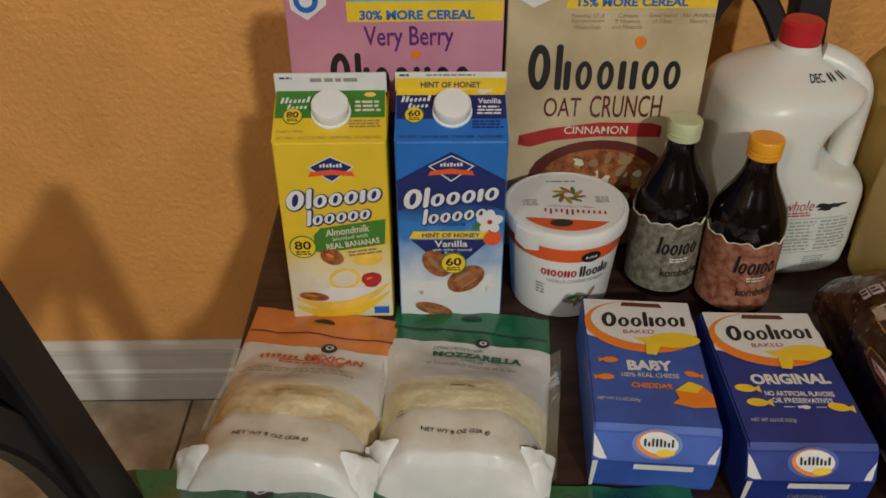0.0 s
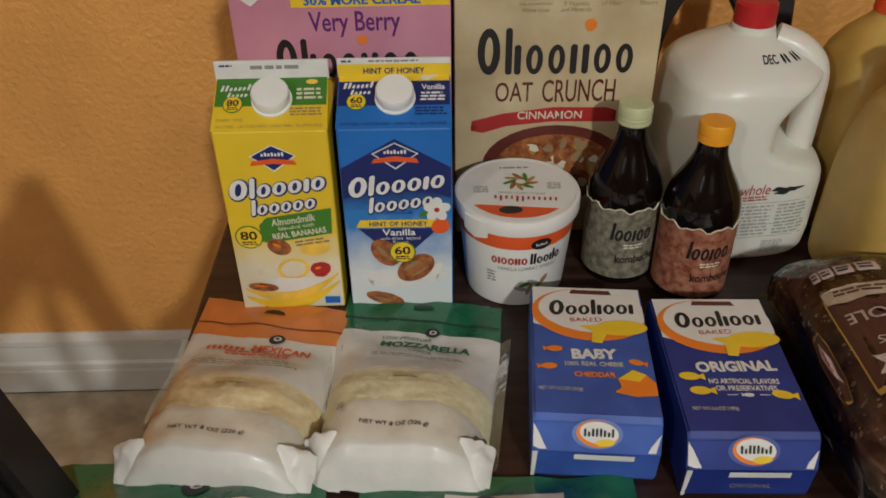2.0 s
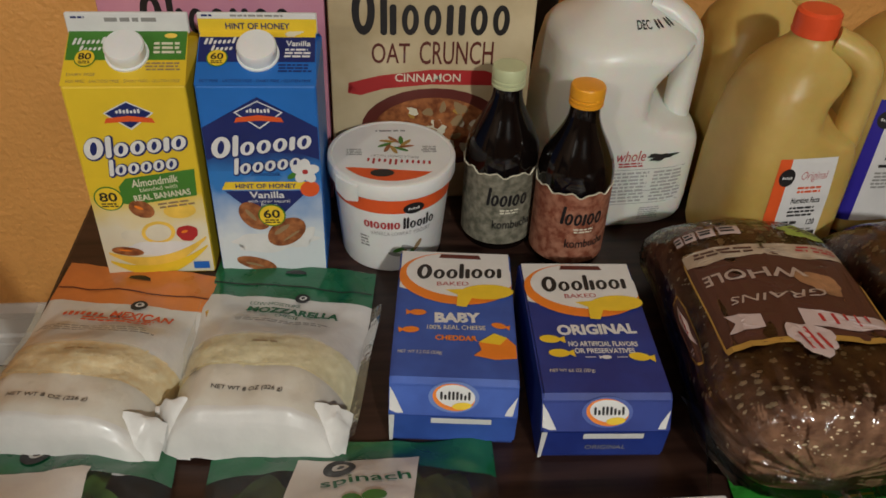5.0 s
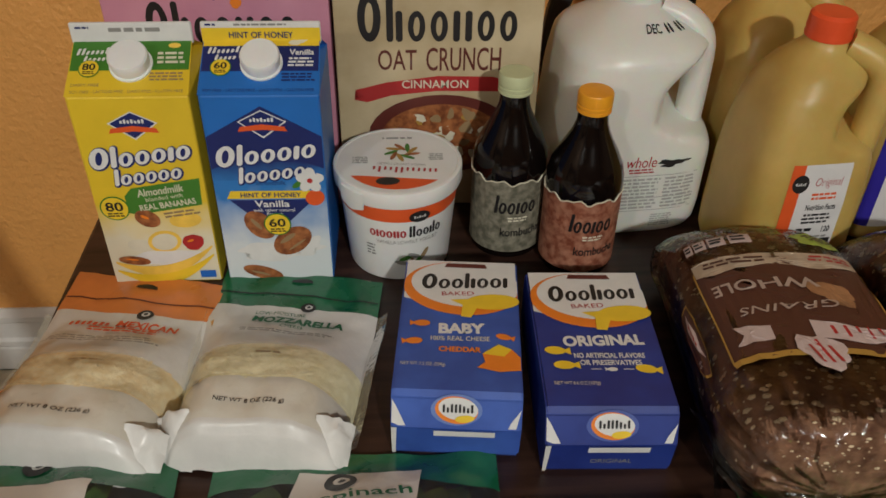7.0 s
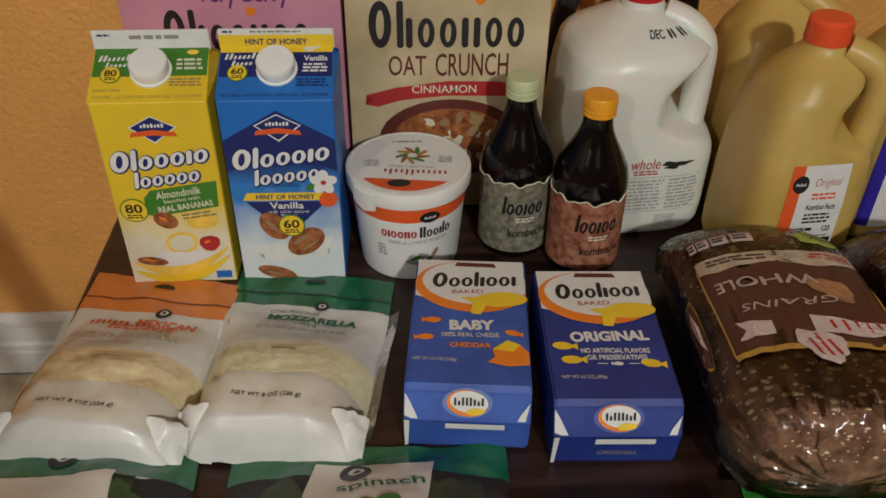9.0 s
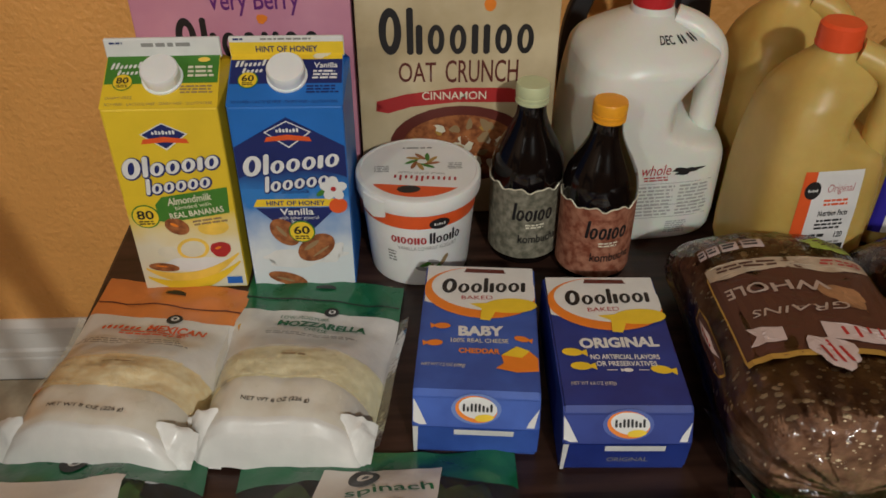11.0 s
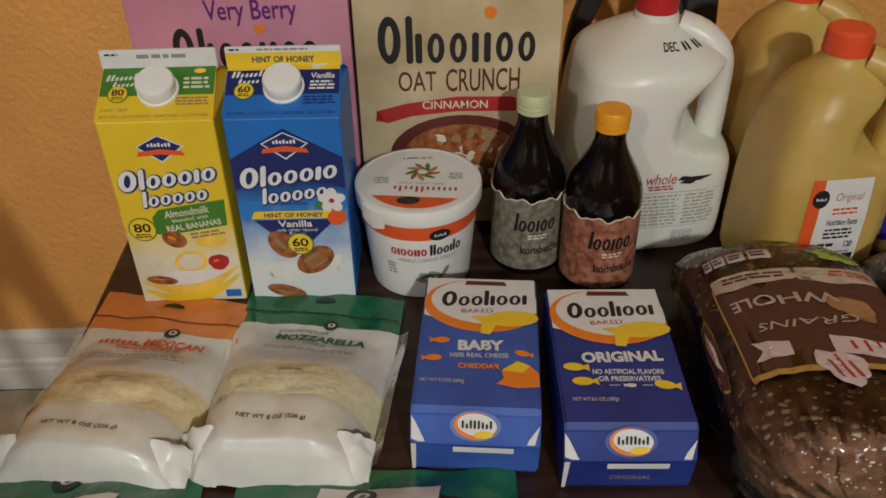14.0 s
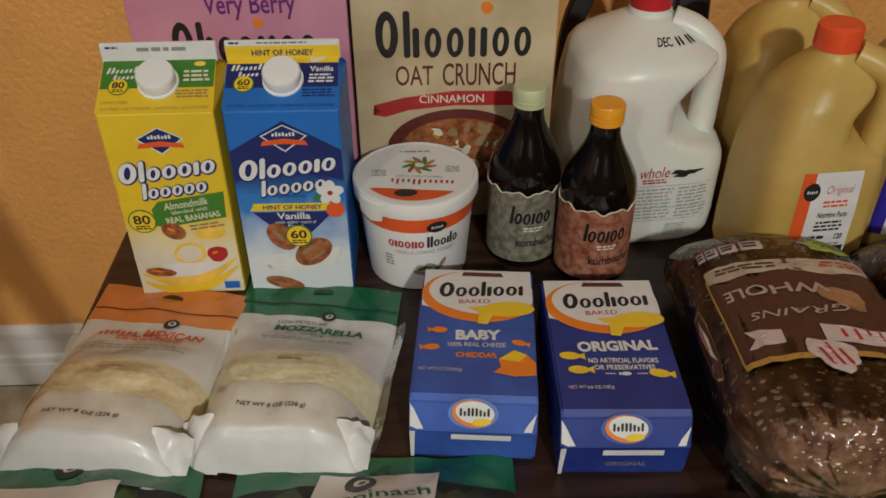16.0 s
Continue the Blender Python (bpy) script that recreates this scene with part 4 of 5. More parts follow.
# ---- print on the bottles ----
for lab, f in ((h1lab, h1f), (h2lab, h2f)):
    strokes(f, 0.004, 0.0640, 0.040, 0.0200, "looioo", BLACK, lab, 0.0006, shear=0.1, label="black wordmark of plain bars")
    lines(f, 0.006, 0.0480, 0.020, 0.006, 2, CREAM, lab, 0.0006, seed=4)
    letters("kombucha", f, 0.010, 0.0335, 0.040, 0.0095, BLACK, lab, 0.0006, bold=0.01)

# ---- print on the jugs ----
def jugface(radius, at):
    """Print surface round a jug; u runs round it from the direction at (degrees)."""
    def f(u, v, w):
        a = radians(at) + u / 0.080
        r = radius(a, v) + w
        return Vector((r * math.cos(a), r * math.sin(a), v))
    return f


FAINT = ink("faint_grey", (0.40, 0.38, 0.35))
mf = jugface(milkr, -90)
letters("whole", mf, 0.005, 0.0880, 0.030, 0.0110, RED, milkbody, 0.0006, shear=0.15)
patch("cow_mark", oval(0.034, 0.0860, 0.0125, 0.0036, 4, 26, 0.30), mf, BLACK, milkbody, 0.0006, 2)
lines(mf, 0.006, 0.0785, 0.026, 0.006, 2, RED, milkbody, 0.0006, seed=3)
lines(mf, 0.008, 0.0530, 0.038, 0.036, 9, FAINT, milkbody, 0.0006, seed=7)
lines(mf, 0.045, 0.0530, 0.030, 0.036, 9, FAINT, milkbody, 0.0006, seed=17)
for v in (0.033, 0.0475, 0.0725):
    patch("rule", rect(-0.010, v, 0.060, v + 0.0008, 6), mf, FAINT, milkbody, 0.0005, 2)
lines(mf, 0.034, 0.0205, 0.022, 0.016, 6, FAINT, milkbody, 0.0006, seed=27)
letters("DEC", jugface(milkr, -69), -0.020, 0.2050, 0.024, 0.0055, BLACK, milkbody, 0.0008, bold=0.02)
strokes(jugface(milkr, -69), 0.016, 0.2050, 0.034, 0.0055, [1, 1, 0, 1, 1], BLACK, milkbody, 0.0008)


def nutrition(body, radius, at, edge, title, parent_label, h=0.116, seed=1):
    f = jugface(radius, at)
    lab = part("label", sheet(f, 1.0, 0.020, h, 24, 24, 0.0006, -0.026, 0.034), mat("white_paper_label", (0.70, 0.68, 0.66), 0.5, 0.04, 40), body, parent_label)
    part("label_edge", sheet(f, 1.0, 0.020, h, 10, 24, 0.0006, -0.040, -0.026), edge, lab)
    patch("round_mark", oval(-0.027, h - 0.018, 0.0095, 0.0088), f, BLACK, lab, 0.0009, 2)
    strokes(f, -0.027, h - 0.018, 0.012, 0.003, [1, 0.7, 1, 0.7, 1], WHITE, lab, 0.0012)
    letters(title, f, 0.008, h - 0.018, 0.034, 0.0105, RED, lab, 0.0008, shear=0.2, bold=-0.01)
    lines(f, 0.008, h - 0.031, 0.036, 0.008, 2, REDOR, lab, 0.0008, seed=seed)
    letters("Nutrition Facts", f, 0.006, h - 0.042, 0.038, 0.0060, BLACK, lab, 0.0008, bold=0.02)
    lines(f, 0.006, h - 0.054, 0.040, 0.012, 3, BLACK, lab, 0.0008, seed=seed + 1)
    letters("120", f, 0.022, h - 0.066, 0.010, 0.0065, BLACK, lab, 0.0008, bold=0.03)
    lines(f, -0.006, h - 0.066, 0.022, 0.006, 1, BLACK, lab, 0.0008, seed=seed + 2)
    lines(f, 0.004, h - 0.082, 0.044, 0.020, 5, GREY, lab, 0.0008, seed=seed + 3)
    patch("code_box", rect(0.018, h - 0.088, 0.031, h - 0.076, 3), f, BLACK, lab, 0.0010, 2)


nutrition(j1body, j1r, -85, REDOR, "Original", "white label with orange edge", 0.130, 1)
nutrition(j3body, j3r, -100, ink("violet_blue", (0.03, 0.02, 0.30)), "Original", "white label with blue edge", 0.150, 11)

# ---- print on the cracker cartons ----
def carton_print(c, body, cols, kind):
    H = 0.058
    T = lambda u, v, w: Vector((u, v, H + 0.0002 - 0.003 * max(0.0, (v - 0.002)) / 0.148 + w))
    top = patch("white_end", [(-0.0455, 0.100), (-0.0455, 0.1495), (0.0455, 0.1495), (0.0455, 0.108), (0.02, 0.098), (-0.03, 0.094)], T, WHITE, body, 0.0004)
    patch("orange_ring", [(max(-0.0462, min(0.0462, x)), min(0.1495, y)) for x, y in oval(0.001, 0.1140, 0.0480, 0.0340, -6, 40)], T, ORANGE, top, 0.0007)
    patch("white_oval", [(max(-0.0462, min(0.0462, x)), min(0.1495, y)) for x, y in oval(0.004, 0.1185, 0.0450, 0.0290, -6, 40)], T, WHITE, top, 0.0010)
    strokes(T, 0.004, 0.1225, 0.072, 0.0200, "Oooliooi", BLACK, top, 0.0014, 4, 0.1, 0.78, label="black wordmark of plain bars")
    letters("BAKED", T, -0.002, 0.1055, 0.026, 0.0050, RED, top, 0.0014, 3)
    patch("red_tab", [(-0.014, 0.1400), (0.022, 0.1395), (0.020, 0.1450), (-0.012, 0.1455)], T, MAROON, top, 0.0014)
    fx, fy = 0.022, 0.0960
    patch("cracker_picture", oval(fx + 0.004, fy, 0.0215, 0.0095, 4, 26), T, YELLOW, top, 0.0016)
    patch("cracker_tail", [(fx - 0.012, fy + 0.003), (fx - 0.030, fy + 0.001), (fx - 0.020, fy - 0.005), (fx - 0.021, fy - 0.019), (fx - 0.013, fy - 0.020), (fx - 0.008, fy - 0.007)], T, YELLOW, top, 0.0017)

    def bit(u, v, s, rot, colour):
        c_, s_ = math.cos(radians(rot)), math.sin(radians(rot))
        p = patch("cracker_picture", oval(u, v, s, s * 0.55, rot, 18), T, colour, body, 0.0007)
        q = [(-0.8, 0.1), (-1.5, 0.5), (-1.4, -0.5), (-0.8, -0.1)]
        patch("cracker_tail", [(u + s * (x * c_ - y * s_), v + s * (x * s_ + y * c_)) for x, y in q], T, colour, p, 0.0008)
    if kind == 1:
        letters("BABY", T, 0.002, 0.0640, 0.036, 0.0120, WHITE, body, 0.0007, 2, bold=0.05)
        letters("100% REAL CHEESE", T, 0.001, 0.0525, 0.045, 0.0050, CREAM, body, 0.0007, 1, bold=0.01)
        letters("CHEDDAR", T, 0.001, 0.0405, 0.032, 0.0058, ORANGE, body, 0.0007, bold=0.04)
        letters("NET WT 7.2 OZ (204g)", T, -0.026, 0.0235, 0.033, 0.0045, CREAM, body, 0.0007)
        bit(-0.029, 0.0690, 0.0065, 2, ORANGE)
        bit(-0.034, 0.0485, 0.0065, 5, ORANGE)
        bit(0.034, 0.0560, 0.0060, 165, ORANGE)
        ch = patch("cheese_picture", [(0.014, 0.022), (0.020, 0.028), (0.018, 0.036), (0.030, 0.047), (0.040, 0.042), (0.0462, 0.034), (0.0462, 0.020), (0.030, 0.018)], T, ORANGE, body, 0.0007)
        patch("cheese_face", [(0.018, 0.0365), (0.030, 0.047), (0.040, 0.042), (0.034, 0.034)], T, YELLOW, ch, 0.0010)
    else:
        letters("ORIGINAL", T, 0.004, 0.0655, 0.062, 0.0120, WHITE, body, 0.0007, 2, bold=0.045)
        letters("NO ARTIFICIAL FLAVORS", T, 0.006, 0.0490, 0.053, 0.0055, WHITE, body, 0.0007, bold=0.025)
        letters("OR PRESERVATIVES", T, 0.006, 0.0415, 0.046, 0.0055, WHITE, body, 0.0007, bold=0.025)
        letters("NET WT 6.6 OZ (187g)", T, -0.022, 0.0200, 0.033, 0.0045, CREAM, body, 0.0007)
        for u, v, r_ in ((-0.034, 0.0545, 175), (-0.029, 0.0390, 178), (0.031, 0.0350, 170)):
            bit(u, v, 0.0080, r_, YELLOW)
        bit(0.006, 0.0345, 0.0038, 0, WHITE)
        for u in (-0.006, 0.018):
            patch("dash", rect(u - 0.004, 0.0342, u + 0.004, 0.0350), T, WHITE, body, 0.0007)
    # folded end with its flaps, seam bar and small emblem
    def N(u, v, w):
        t = (v - 0.0330) / 0.0205
        return Vector((u, -0.0150 + 0.0110 * t - 0.88 * w, v + 0.47 * w))
    flap = patch("end_flap", [(-0.0462, 0.0525), (0.0462, 0.0525), (0.037, 0.0340), (-0.036, 0.0340)], N, body.data.materials[0], body, 0.0010)
    patch("white_fold", [(-0.0464, 0.0515), (-0.0345, 0.0342), (-0.0415, 0.0342), (-0.0464, 0.036)], N, WHITE, body, 0.0005)
    patch("white_fold", [(0.0464, 0.0470), (0.0360, 0.0342), (0.0430, 0.0342)], N, WHITE, body, 0.0005)
    patch("emblem_glow", oval(0.000, 0.0460, 0.0185, 0.0103), N, cols, flap, 0.0014)
    patch("emblem_ring", oval(0.000, 0.0459, 0.0155, 0.0090, -5), N, ORANGE, flap, 0.0017)
    patch("emblem_oval", oval(0.0012, 0.0468, 0.0142, 0.0074, -5), N, WHITE, flap, 0.0020)
    strokes(N, 0.001, 0.0472, 0.023, 0.0056, [0.95, 0.6, 1, 1, 1, 0.8, 0.6, 1], BLACK, flap, 0.0024, fill=0.6)
    patch("cracker_picture", oval(0.006, 0.0405, 0.0070, 0.0024, 4, 20), N, YELLOW, flap, 0.0024)

    def M(u, v, w):
        t = (v - 0.004) / 0.029
        return Vector((u, -0.012 - 0.0030 * t - w, v - 0.1 * w))
    low = patch("end_panel", rect(-0.0440, 0.0045, 0.0440, 0.0325), M, DEEPBLUE if kind == 2 else GOLDBLUE, body, 0.0006)
    patch("seam_bar", rect(-0.016, 0.0255, 0.028, 0.0316), M, WHITE, low, 0.0012)
    if kind == 2:
        letters("ORIGINAL", M, 0.002, 0.0150, 0.030, 0.0050, GREY, low, 0.0012)
    patch("side_fold", [(-0.0466, 0.002), (-0.0466, 0.0335), (-0.0425, 0.0335), (-0.0440, 0.002)], M, WHITE, body, 0.0010)


carton_print(g1, g1b, mat("print_light_blue", (0.14, 0.22, 0.50), 0.45, 0.05, 30), 1)
carton_print(g2, g2b, mat("print_mid_blue", (0.07, 0.11, 0.36), 0.45, 0.05, 30), 2)


# ---- soft bags that lie on the table: a surface over u (across) and v (front to back) ----
def bag_surface(W, L, H, prof, seed, crumple=0.0015, pinch=2.6, narrow=0.0, skew=0.0):
    zs = [p[1] for p in prof]
    vs = [p[0] for p in prof]

    def S(u, v, w=0.0):
        x = max(-1.0, min(1.0, 2 * u / W))
        q = v / L
        k = float(np.interp(q, vs, zs))
        c = (1 - abs(x) ** pinch) ** 0.75
        n1 = noise.noise((u * 28 + seed * 7.1, v * 28, seed)) * crumple * (0.4 + c)
        n2 = noise.noise((u * 90 + seed, v * 70, seed * 3.3)) * crumple * 0.35
        return Vector((u * (1 - narrow * max(0.0, 1 - q / 0.7)), v - skew * u * q, max(0.0015, H * k * c + 0.003 + n1 + n2) + w))
    return S


def round_mark(f, u, v, r, parent, w=0.0010):
    p = patch("round_mark", oval(u, v, r, r), f, BLACK, parent, w, 2)
    patch("mark_ring", oval(u + r * 0.05, v + r * 0.12, r * 0.52, r * 0.46), f, WHITE, p, w + 0.0003)
    patch("mark_core", oval(u + r * 0.05, v + r * 0.12, r * 0.26, r * 0.24), f, BLACK, p, w + 0.0006)


def cheese_bag(label, m, head_mat, cheese_mat, seed, W=0.148, L=0.228, narrow=0.0):
    c = thing("cheese_bag", label, "cheese bag", m, "cheese bags")
    prof = ((0.0, 0.0), (0.012, 0.40), (0.03, 0.72), (0.06, 0.93), (0.10, 1.0), (0.22, 0.98), (0.35, 0.86), (0.48, 0.60), (0.60, 0.32), (0.70, 0.14), (0.80, 0.06), (1.0, 0.02))
    S = bag_surface(W, L, 0.044, prof, seed, 0.0030, 3.6, narrow, 0.09)
    f = lambda u, v, w: S(u, v, w)
    part("bottom_gusset", sheet(S, W, 0.0, 0.017, 44, 12), BAGWHITE, c, "white crumpled bottom gusset", True)
    low = part("lower_panel", sheet(S, W, 0.017, 0.050, 44, 10, bow=(0, 0.006)), BAGCREAM, c, smooth=True)
    win = part("window", sheet(S, W, 0.050, 0.092, 44, 12, 0.0, bow=(0.006, 0.012)), cheese_mat, c, "clear window showing pale shredded cheese", True)
    mid = part("upper_panel", sheet(S, W, 0.092, 0.176, 44, 14, bow=(0.012, 0)), BAGWHITE, c, smooth=True)
    head = part("header", sheet(S, W, 0.176, L, 44, 8), head_mat, c, "coloured zip header with hang hole", True)
    part("underside", box(-W * 0.42, 0.004, 0.0004, W * 0.42, L - 0.002, 0.0012), MILKY, c)
    # shreds pressed against the window
    rng = random.Random(seed)
    bm = bmesh.new()
    for k in range(700):
        u, v = rng.uniform(-0.42, 0.42) * W, rng.uniform(0.057, 0.097)
        a, ln, t = rng.random() * math.pi, rng.uniform(0.004, 0.009), 0.0009
        p = [S(u + math.cos(a) * s * ln / 2 - math.sin(a) * o * t, v + math.sin(a) * s * ln / 2 + math.cos(a) * o * t, 0.0004 + h) for s, o, h in ((-1, -1, 0), (1, -1, 0), (1, 1, 0), (-1, 1, 0), (0, 0, 0.0003))]
        q = [bm.verts.new(x) for x in p]
        for i in range(4):
            bm.faces.new((q[i], q[(i + 1) % 4], q[4]))
    tagged(part("cheese_fill", bm, cheese_mat, win), kind="stuff")
    veil = part("window_film", sheet(S, W, 0.050, 0.092, 44, 12, 0.0020, bow=(0.006, 0.012)), MILKY, c, smooth=True)
    veil.visible_shadow = False
    # side seal and corner folds
    for s in (-1, 1):
        bm = sheet(lambda u, v, w: Vector((s * (W / 2 - 0.001) * (1 - narrow * max(0.0, 1 - v / L / 0.7)) + u, v, 0.004 + 0.003 * math.sin(v * 60 + seed) + 0.010 * abs(u) / 0.012)), 0.02, 0.02, 0.17, 3, 30, 0.0, 0.0 if s > 0 else -0.22, 0.5 if s > 0 and narrow else 0.22 if s > 0 else 0.0)
        part("side_seal", bm, MILKY, c, smooth=True)
        W_, W = W, W * (1 - narrow)
        corner = [Vector((s * W * 0.33, -0.001, 0.003)), Vector((s * W * 0.36, 0.026, 0.040)), Vector((s * (W * 0.50 + 0.004), 0.002, 0.002)), Vector((s * (W * 0.50 + 0.009), 0.030, 0.024))]
        bm = bmesh.new()
        grid = []
        for i in range(11):
            row = []
            for j in range(11):
                p, q = i / 10, j / 10
                c0 = corner[0].lerp(corner[1], q).lerp(corner[2].lerp(corner[3], q), p)
                c0.z += 0.010 * math.sin(math.pi * p) * math.sin(math.pi * q * 0.9) + 0.006 * noise.noise((p * 4 + seed, q * 4, s)) * p
                c0.y += 0.004 * noise.noise((p * 5, q * 5 + seed, s * 3.0)) * p
                c0.z = max(0.001, c0.z)
                row.append(bm.verts.new(c0))
            grid.append(row)
        for r0, r1 in zip(grid, grid[1:]):
            for j in range(10):
                bm.faces.new((r0[j], r0[j + 1], r1[j + 1], r1[j]))
        part("corner_fold", bm, BAGWHITE, c, smooth=True)
        W = W_
    patch("zip_line", rect(-W * 0.49, 0.1925, W * 0.49, 0.1942, 10), f, MAROON if head_mat is BAGORANGE else BLACK, head, 0.0008, 1)
    patch("hang_hole", [(-0.010, 0.2120), (0.010, 0.2120), (0.009, 0.2160), (0.003, 0.2190), (-0.003, 0.2190), (-0.009, 0.2160)], f, BLACK, head, 0.0010)
    letters("NET WT 8 OZ (226 g)", f, -0.004, 0.0310, 0.058, 0.0050, BLACK, low, 0.0012, -1, bold=0.01)
    return c, S, f, low, mid, head, win


mx, mxS, mxf, mxlow, mxmid, mxhead, mxwin = cheese_bag("white shredded cheese bag with orange header lying flat", pose(-0.1290, 0.454, TABLE, 0, 0, -5.0), BAGORANGE, CHEESEOR, 3, 0.139)
round_mark(mxf, 0.012, 0.1735, 0.0074, mxhead, 0.0012)
letters("MEXICAN", mxf, 0.020, 0.1560, 0.052, 0.0115, REDOR, mxmid, 0.0012, -2, bold=0.03)
strokes(mxf, -0.030, 0.1550, 0.036, 0.0075, [0.8, 1, 0.9, 1, 0.9, 1, 0.9], REDOR, mxmid, 0.0012, 2)
lines(mxf, 0.006, 0.1460, 0.070, 0.0085, 2, REDOR, mxmid, 0.0014, seed=5)
lines(mxf, -0.005, 0.1240, 0.105, 0.0110, 3, GREY, mxmid, 0.0045, -3, seed=6)
lines(mxf, 0.000, 0.0860, 0.028, 0.0045, 1, TANINK, mxwin, 0.0034, seed=7)
lines(mxf, -0.050, 0.0510, 0.008, 0.0080, 2, ORANGE, mxlow, 0.0034, seed=8)
mz, mzS, mzf, mzlow, mzmid, mzhead, mzwin = cheese_bag("white mozzarella cheese bag with green header lying flat", pose(0.0090, 0.457, TABLE, 0, 0, -5.5), BAGGREEN, CHEESE, 8, 0.147, 0.226, 0.13)
round_mark(mzf, 0.012, 0.1765, 0.0066, mzhead, 0.0012)
letters("MOZZARELLA", mzf, 0.008, 0.1520, 0.080, 0.0115, DGREEN, mzmid, 0.0012, -2, bold=0.04)
letters("LOW-MOISTURE", mzf, -0.010, 0.1640, 0.044, 0.0050, DGREEN, mzmid, 0.0012)
letters("CHEESE", mzf, 0.004, 0.1420, 0.020, 0.0050, DGREEN, mzmid, 0.0012)
lines(mzf, 0.006, 0.1240, 0.090, 0.0080, 2, GREY, mzmid, 0.0045, -4, seed=16)
lines(mzf, 0.000, 0.0850, 0.024, 0.0050, 1, TANINK, mzwin, 0.0034, seed=17)
lines(mzf, -0.052, 0.0500, 0.008, 0.0080, 2, GREY, mzlow, 0.0034, seed=18)


# ---- salad bags ----
def leaf_mesh():
    bm = bmesh.new()
    n = 10
    rows = []
    for j in range(n + 1):
        t = j / n
        wd = 0.017 * math.sin(math.pi * t ** 0.75) ** 0.8 + 0.0012
        rows.append([bm.verts.new((s * wd, 0.055 * t, 0.004 * abs(s) + 0.006 * math.sin(t * 2.6) + 0.0012 * math.sin(9 * t + 3 * s))) for s in (-1, -0.5, 0, 0.5, 1)])
    for a, b in zip(rows, rows[1:]):
        for i in range(4):
            bm.faces.new((a[i], a[i + 1], b[i + 1], b[i]))
    me = bpy.data.meshes.new("leaf")
    bm.to_mesh(me)
    bm.free()
    me.materials.append(LEAF)
    me.polygons.foreach_set("use_smooth", [True] * len(me.polygons))
    return me


LEAFMESH = leaf_mesh()


def salad_bag(label, m, seed, W=0.205, L=0.25, H=0.040, head=0.034):
    c = thing("salad_bag", label, "salad bag", m, "salad bags")
    prof = ((0.0, 0.0), (0.05, 0.4), (0.2, 0.9), (0.5, 1.0), (0.75, 0.7), (0.88, 0.30), (0.95, 0.12), (1.0, 0.05))
    S = bag_surface(W, L, H, prof, seed, 0.004, 3.0)
    part("header", sheet(S, W, L - head, L, 44, 10), BAGGREEN, c, "shiny green printed top edge", True)
    body = part("film", sheet(S, W, 0.0, L - head, 44, 30), CLEAR, c, "clear crinkled film", True)
    rng = random.Random(seed)
    for k in range(70):
        u, v = rng.uniform(-0.40, 0.40) * W, rng.uniform(0.02, L - 0.075)
        m_ = pose(u, v, max(0.004, S(u, v).z - rng.uniform(0.012, 0.024)), rng.uniform(-7, 4), rng.uniform(-8, 8), rng.uniform(-70, 70))
        me = LEAFMESH.copy()
        for q in me.vertices:
            q.co = m_ @ q.co
            q.co.x = max(-W * 0.45, min(W * 0.45, q.co.x))
            q.co.y = max(0.01, min(L - 0.012, q.co.y))
            q.co.z = max(0.002, min(S(q.co.x, q.co.y).z - 0.003, q.co.z))
        ob = new("leaf", me)
        ob.parent = c
    part("underside", box(-W / 2 + 0.006, 0.004, 0.0004, W / 2 - 0.006, L - 0.002, 0.0012), CLEAR, c)
    return c, S, body


sp, spS, spfilm = salad_bag("clear bag of spinach leaves with green top and white label", pose(0.080, 0.220, TABLE, 0, 0, -1.0), 21)
lab = part("label", sheet(lambda u, v, w: spS(u + 0.012 * (v - 0.14) / 0.1, v, w), 0.205, 0.05, 0.228, 14, 20, 0.0014, -0.24, 0.18), BAGWHITE, sp, "white printed label", True)
round_mark(spS, -0.009, 0.2165, 0.0115, lab, 0.0018)
letters("spinach", spS, 0.010, 0.2000, 0.062, 0.0130, DGREEN, lab, 0.0026, 9, bold=0.01)
for u, v, a in ((0.002, 0.176, -40), (0.016, 0.180, 10)):
    patch("leaf_picture", oval(u, v, 0.0085, 0.0055, a, 16), spS, GREEN, lab, 0.0026, 2)
sp2, sp2S, sp2film = salad_bag("clear salad bag with green top hanging over the table edge", pose(-0.138, 0.232, TABLE, 0, 0, 2.0), 33, 0.206, 0.262, 0.040, 0.062)
lab2 = part("label", sheet(sp2S, 0.206, 0.05, 0.204, 14, 18, 0.0014, -0.16, 0.26), BAGWHITE, sp2, "white printed label", True)
round_mark(sp2S, 0.010, 0.2240, 0.0100, lab2, 0.0010)


# ---- frozen meal box and frozen vegetable pack at the near edge ----
mb = thing("frozen_meal_box", "white frozen meal carton with red lettering", "frozen meal", pose(0.250, 0.326, TABLE, 0, 0, 0.5))
mbody = part("body", box(-0.086, -0.066, 0.0, 0.086, 0.066, 0.030, 0.0015), mat("white_meal_card", (0.74, 0.73, 0.71), 0.4, 0.03, 30), mb)
strokes(top_of(0.030), -0.038, 0.0480, 0.056, 0.0240, "l o o ii", REDOR, mbody, 0.0004, fill=0.68, label="red wordmark of plain bars")
strokes(top_of(0.030), 0.040, 0.0480, 0.082, 0.0240, "o ii i o i ii o", REDOR, mbody, 0.0004, fill=0.68, label="red wordmark of plain bars")

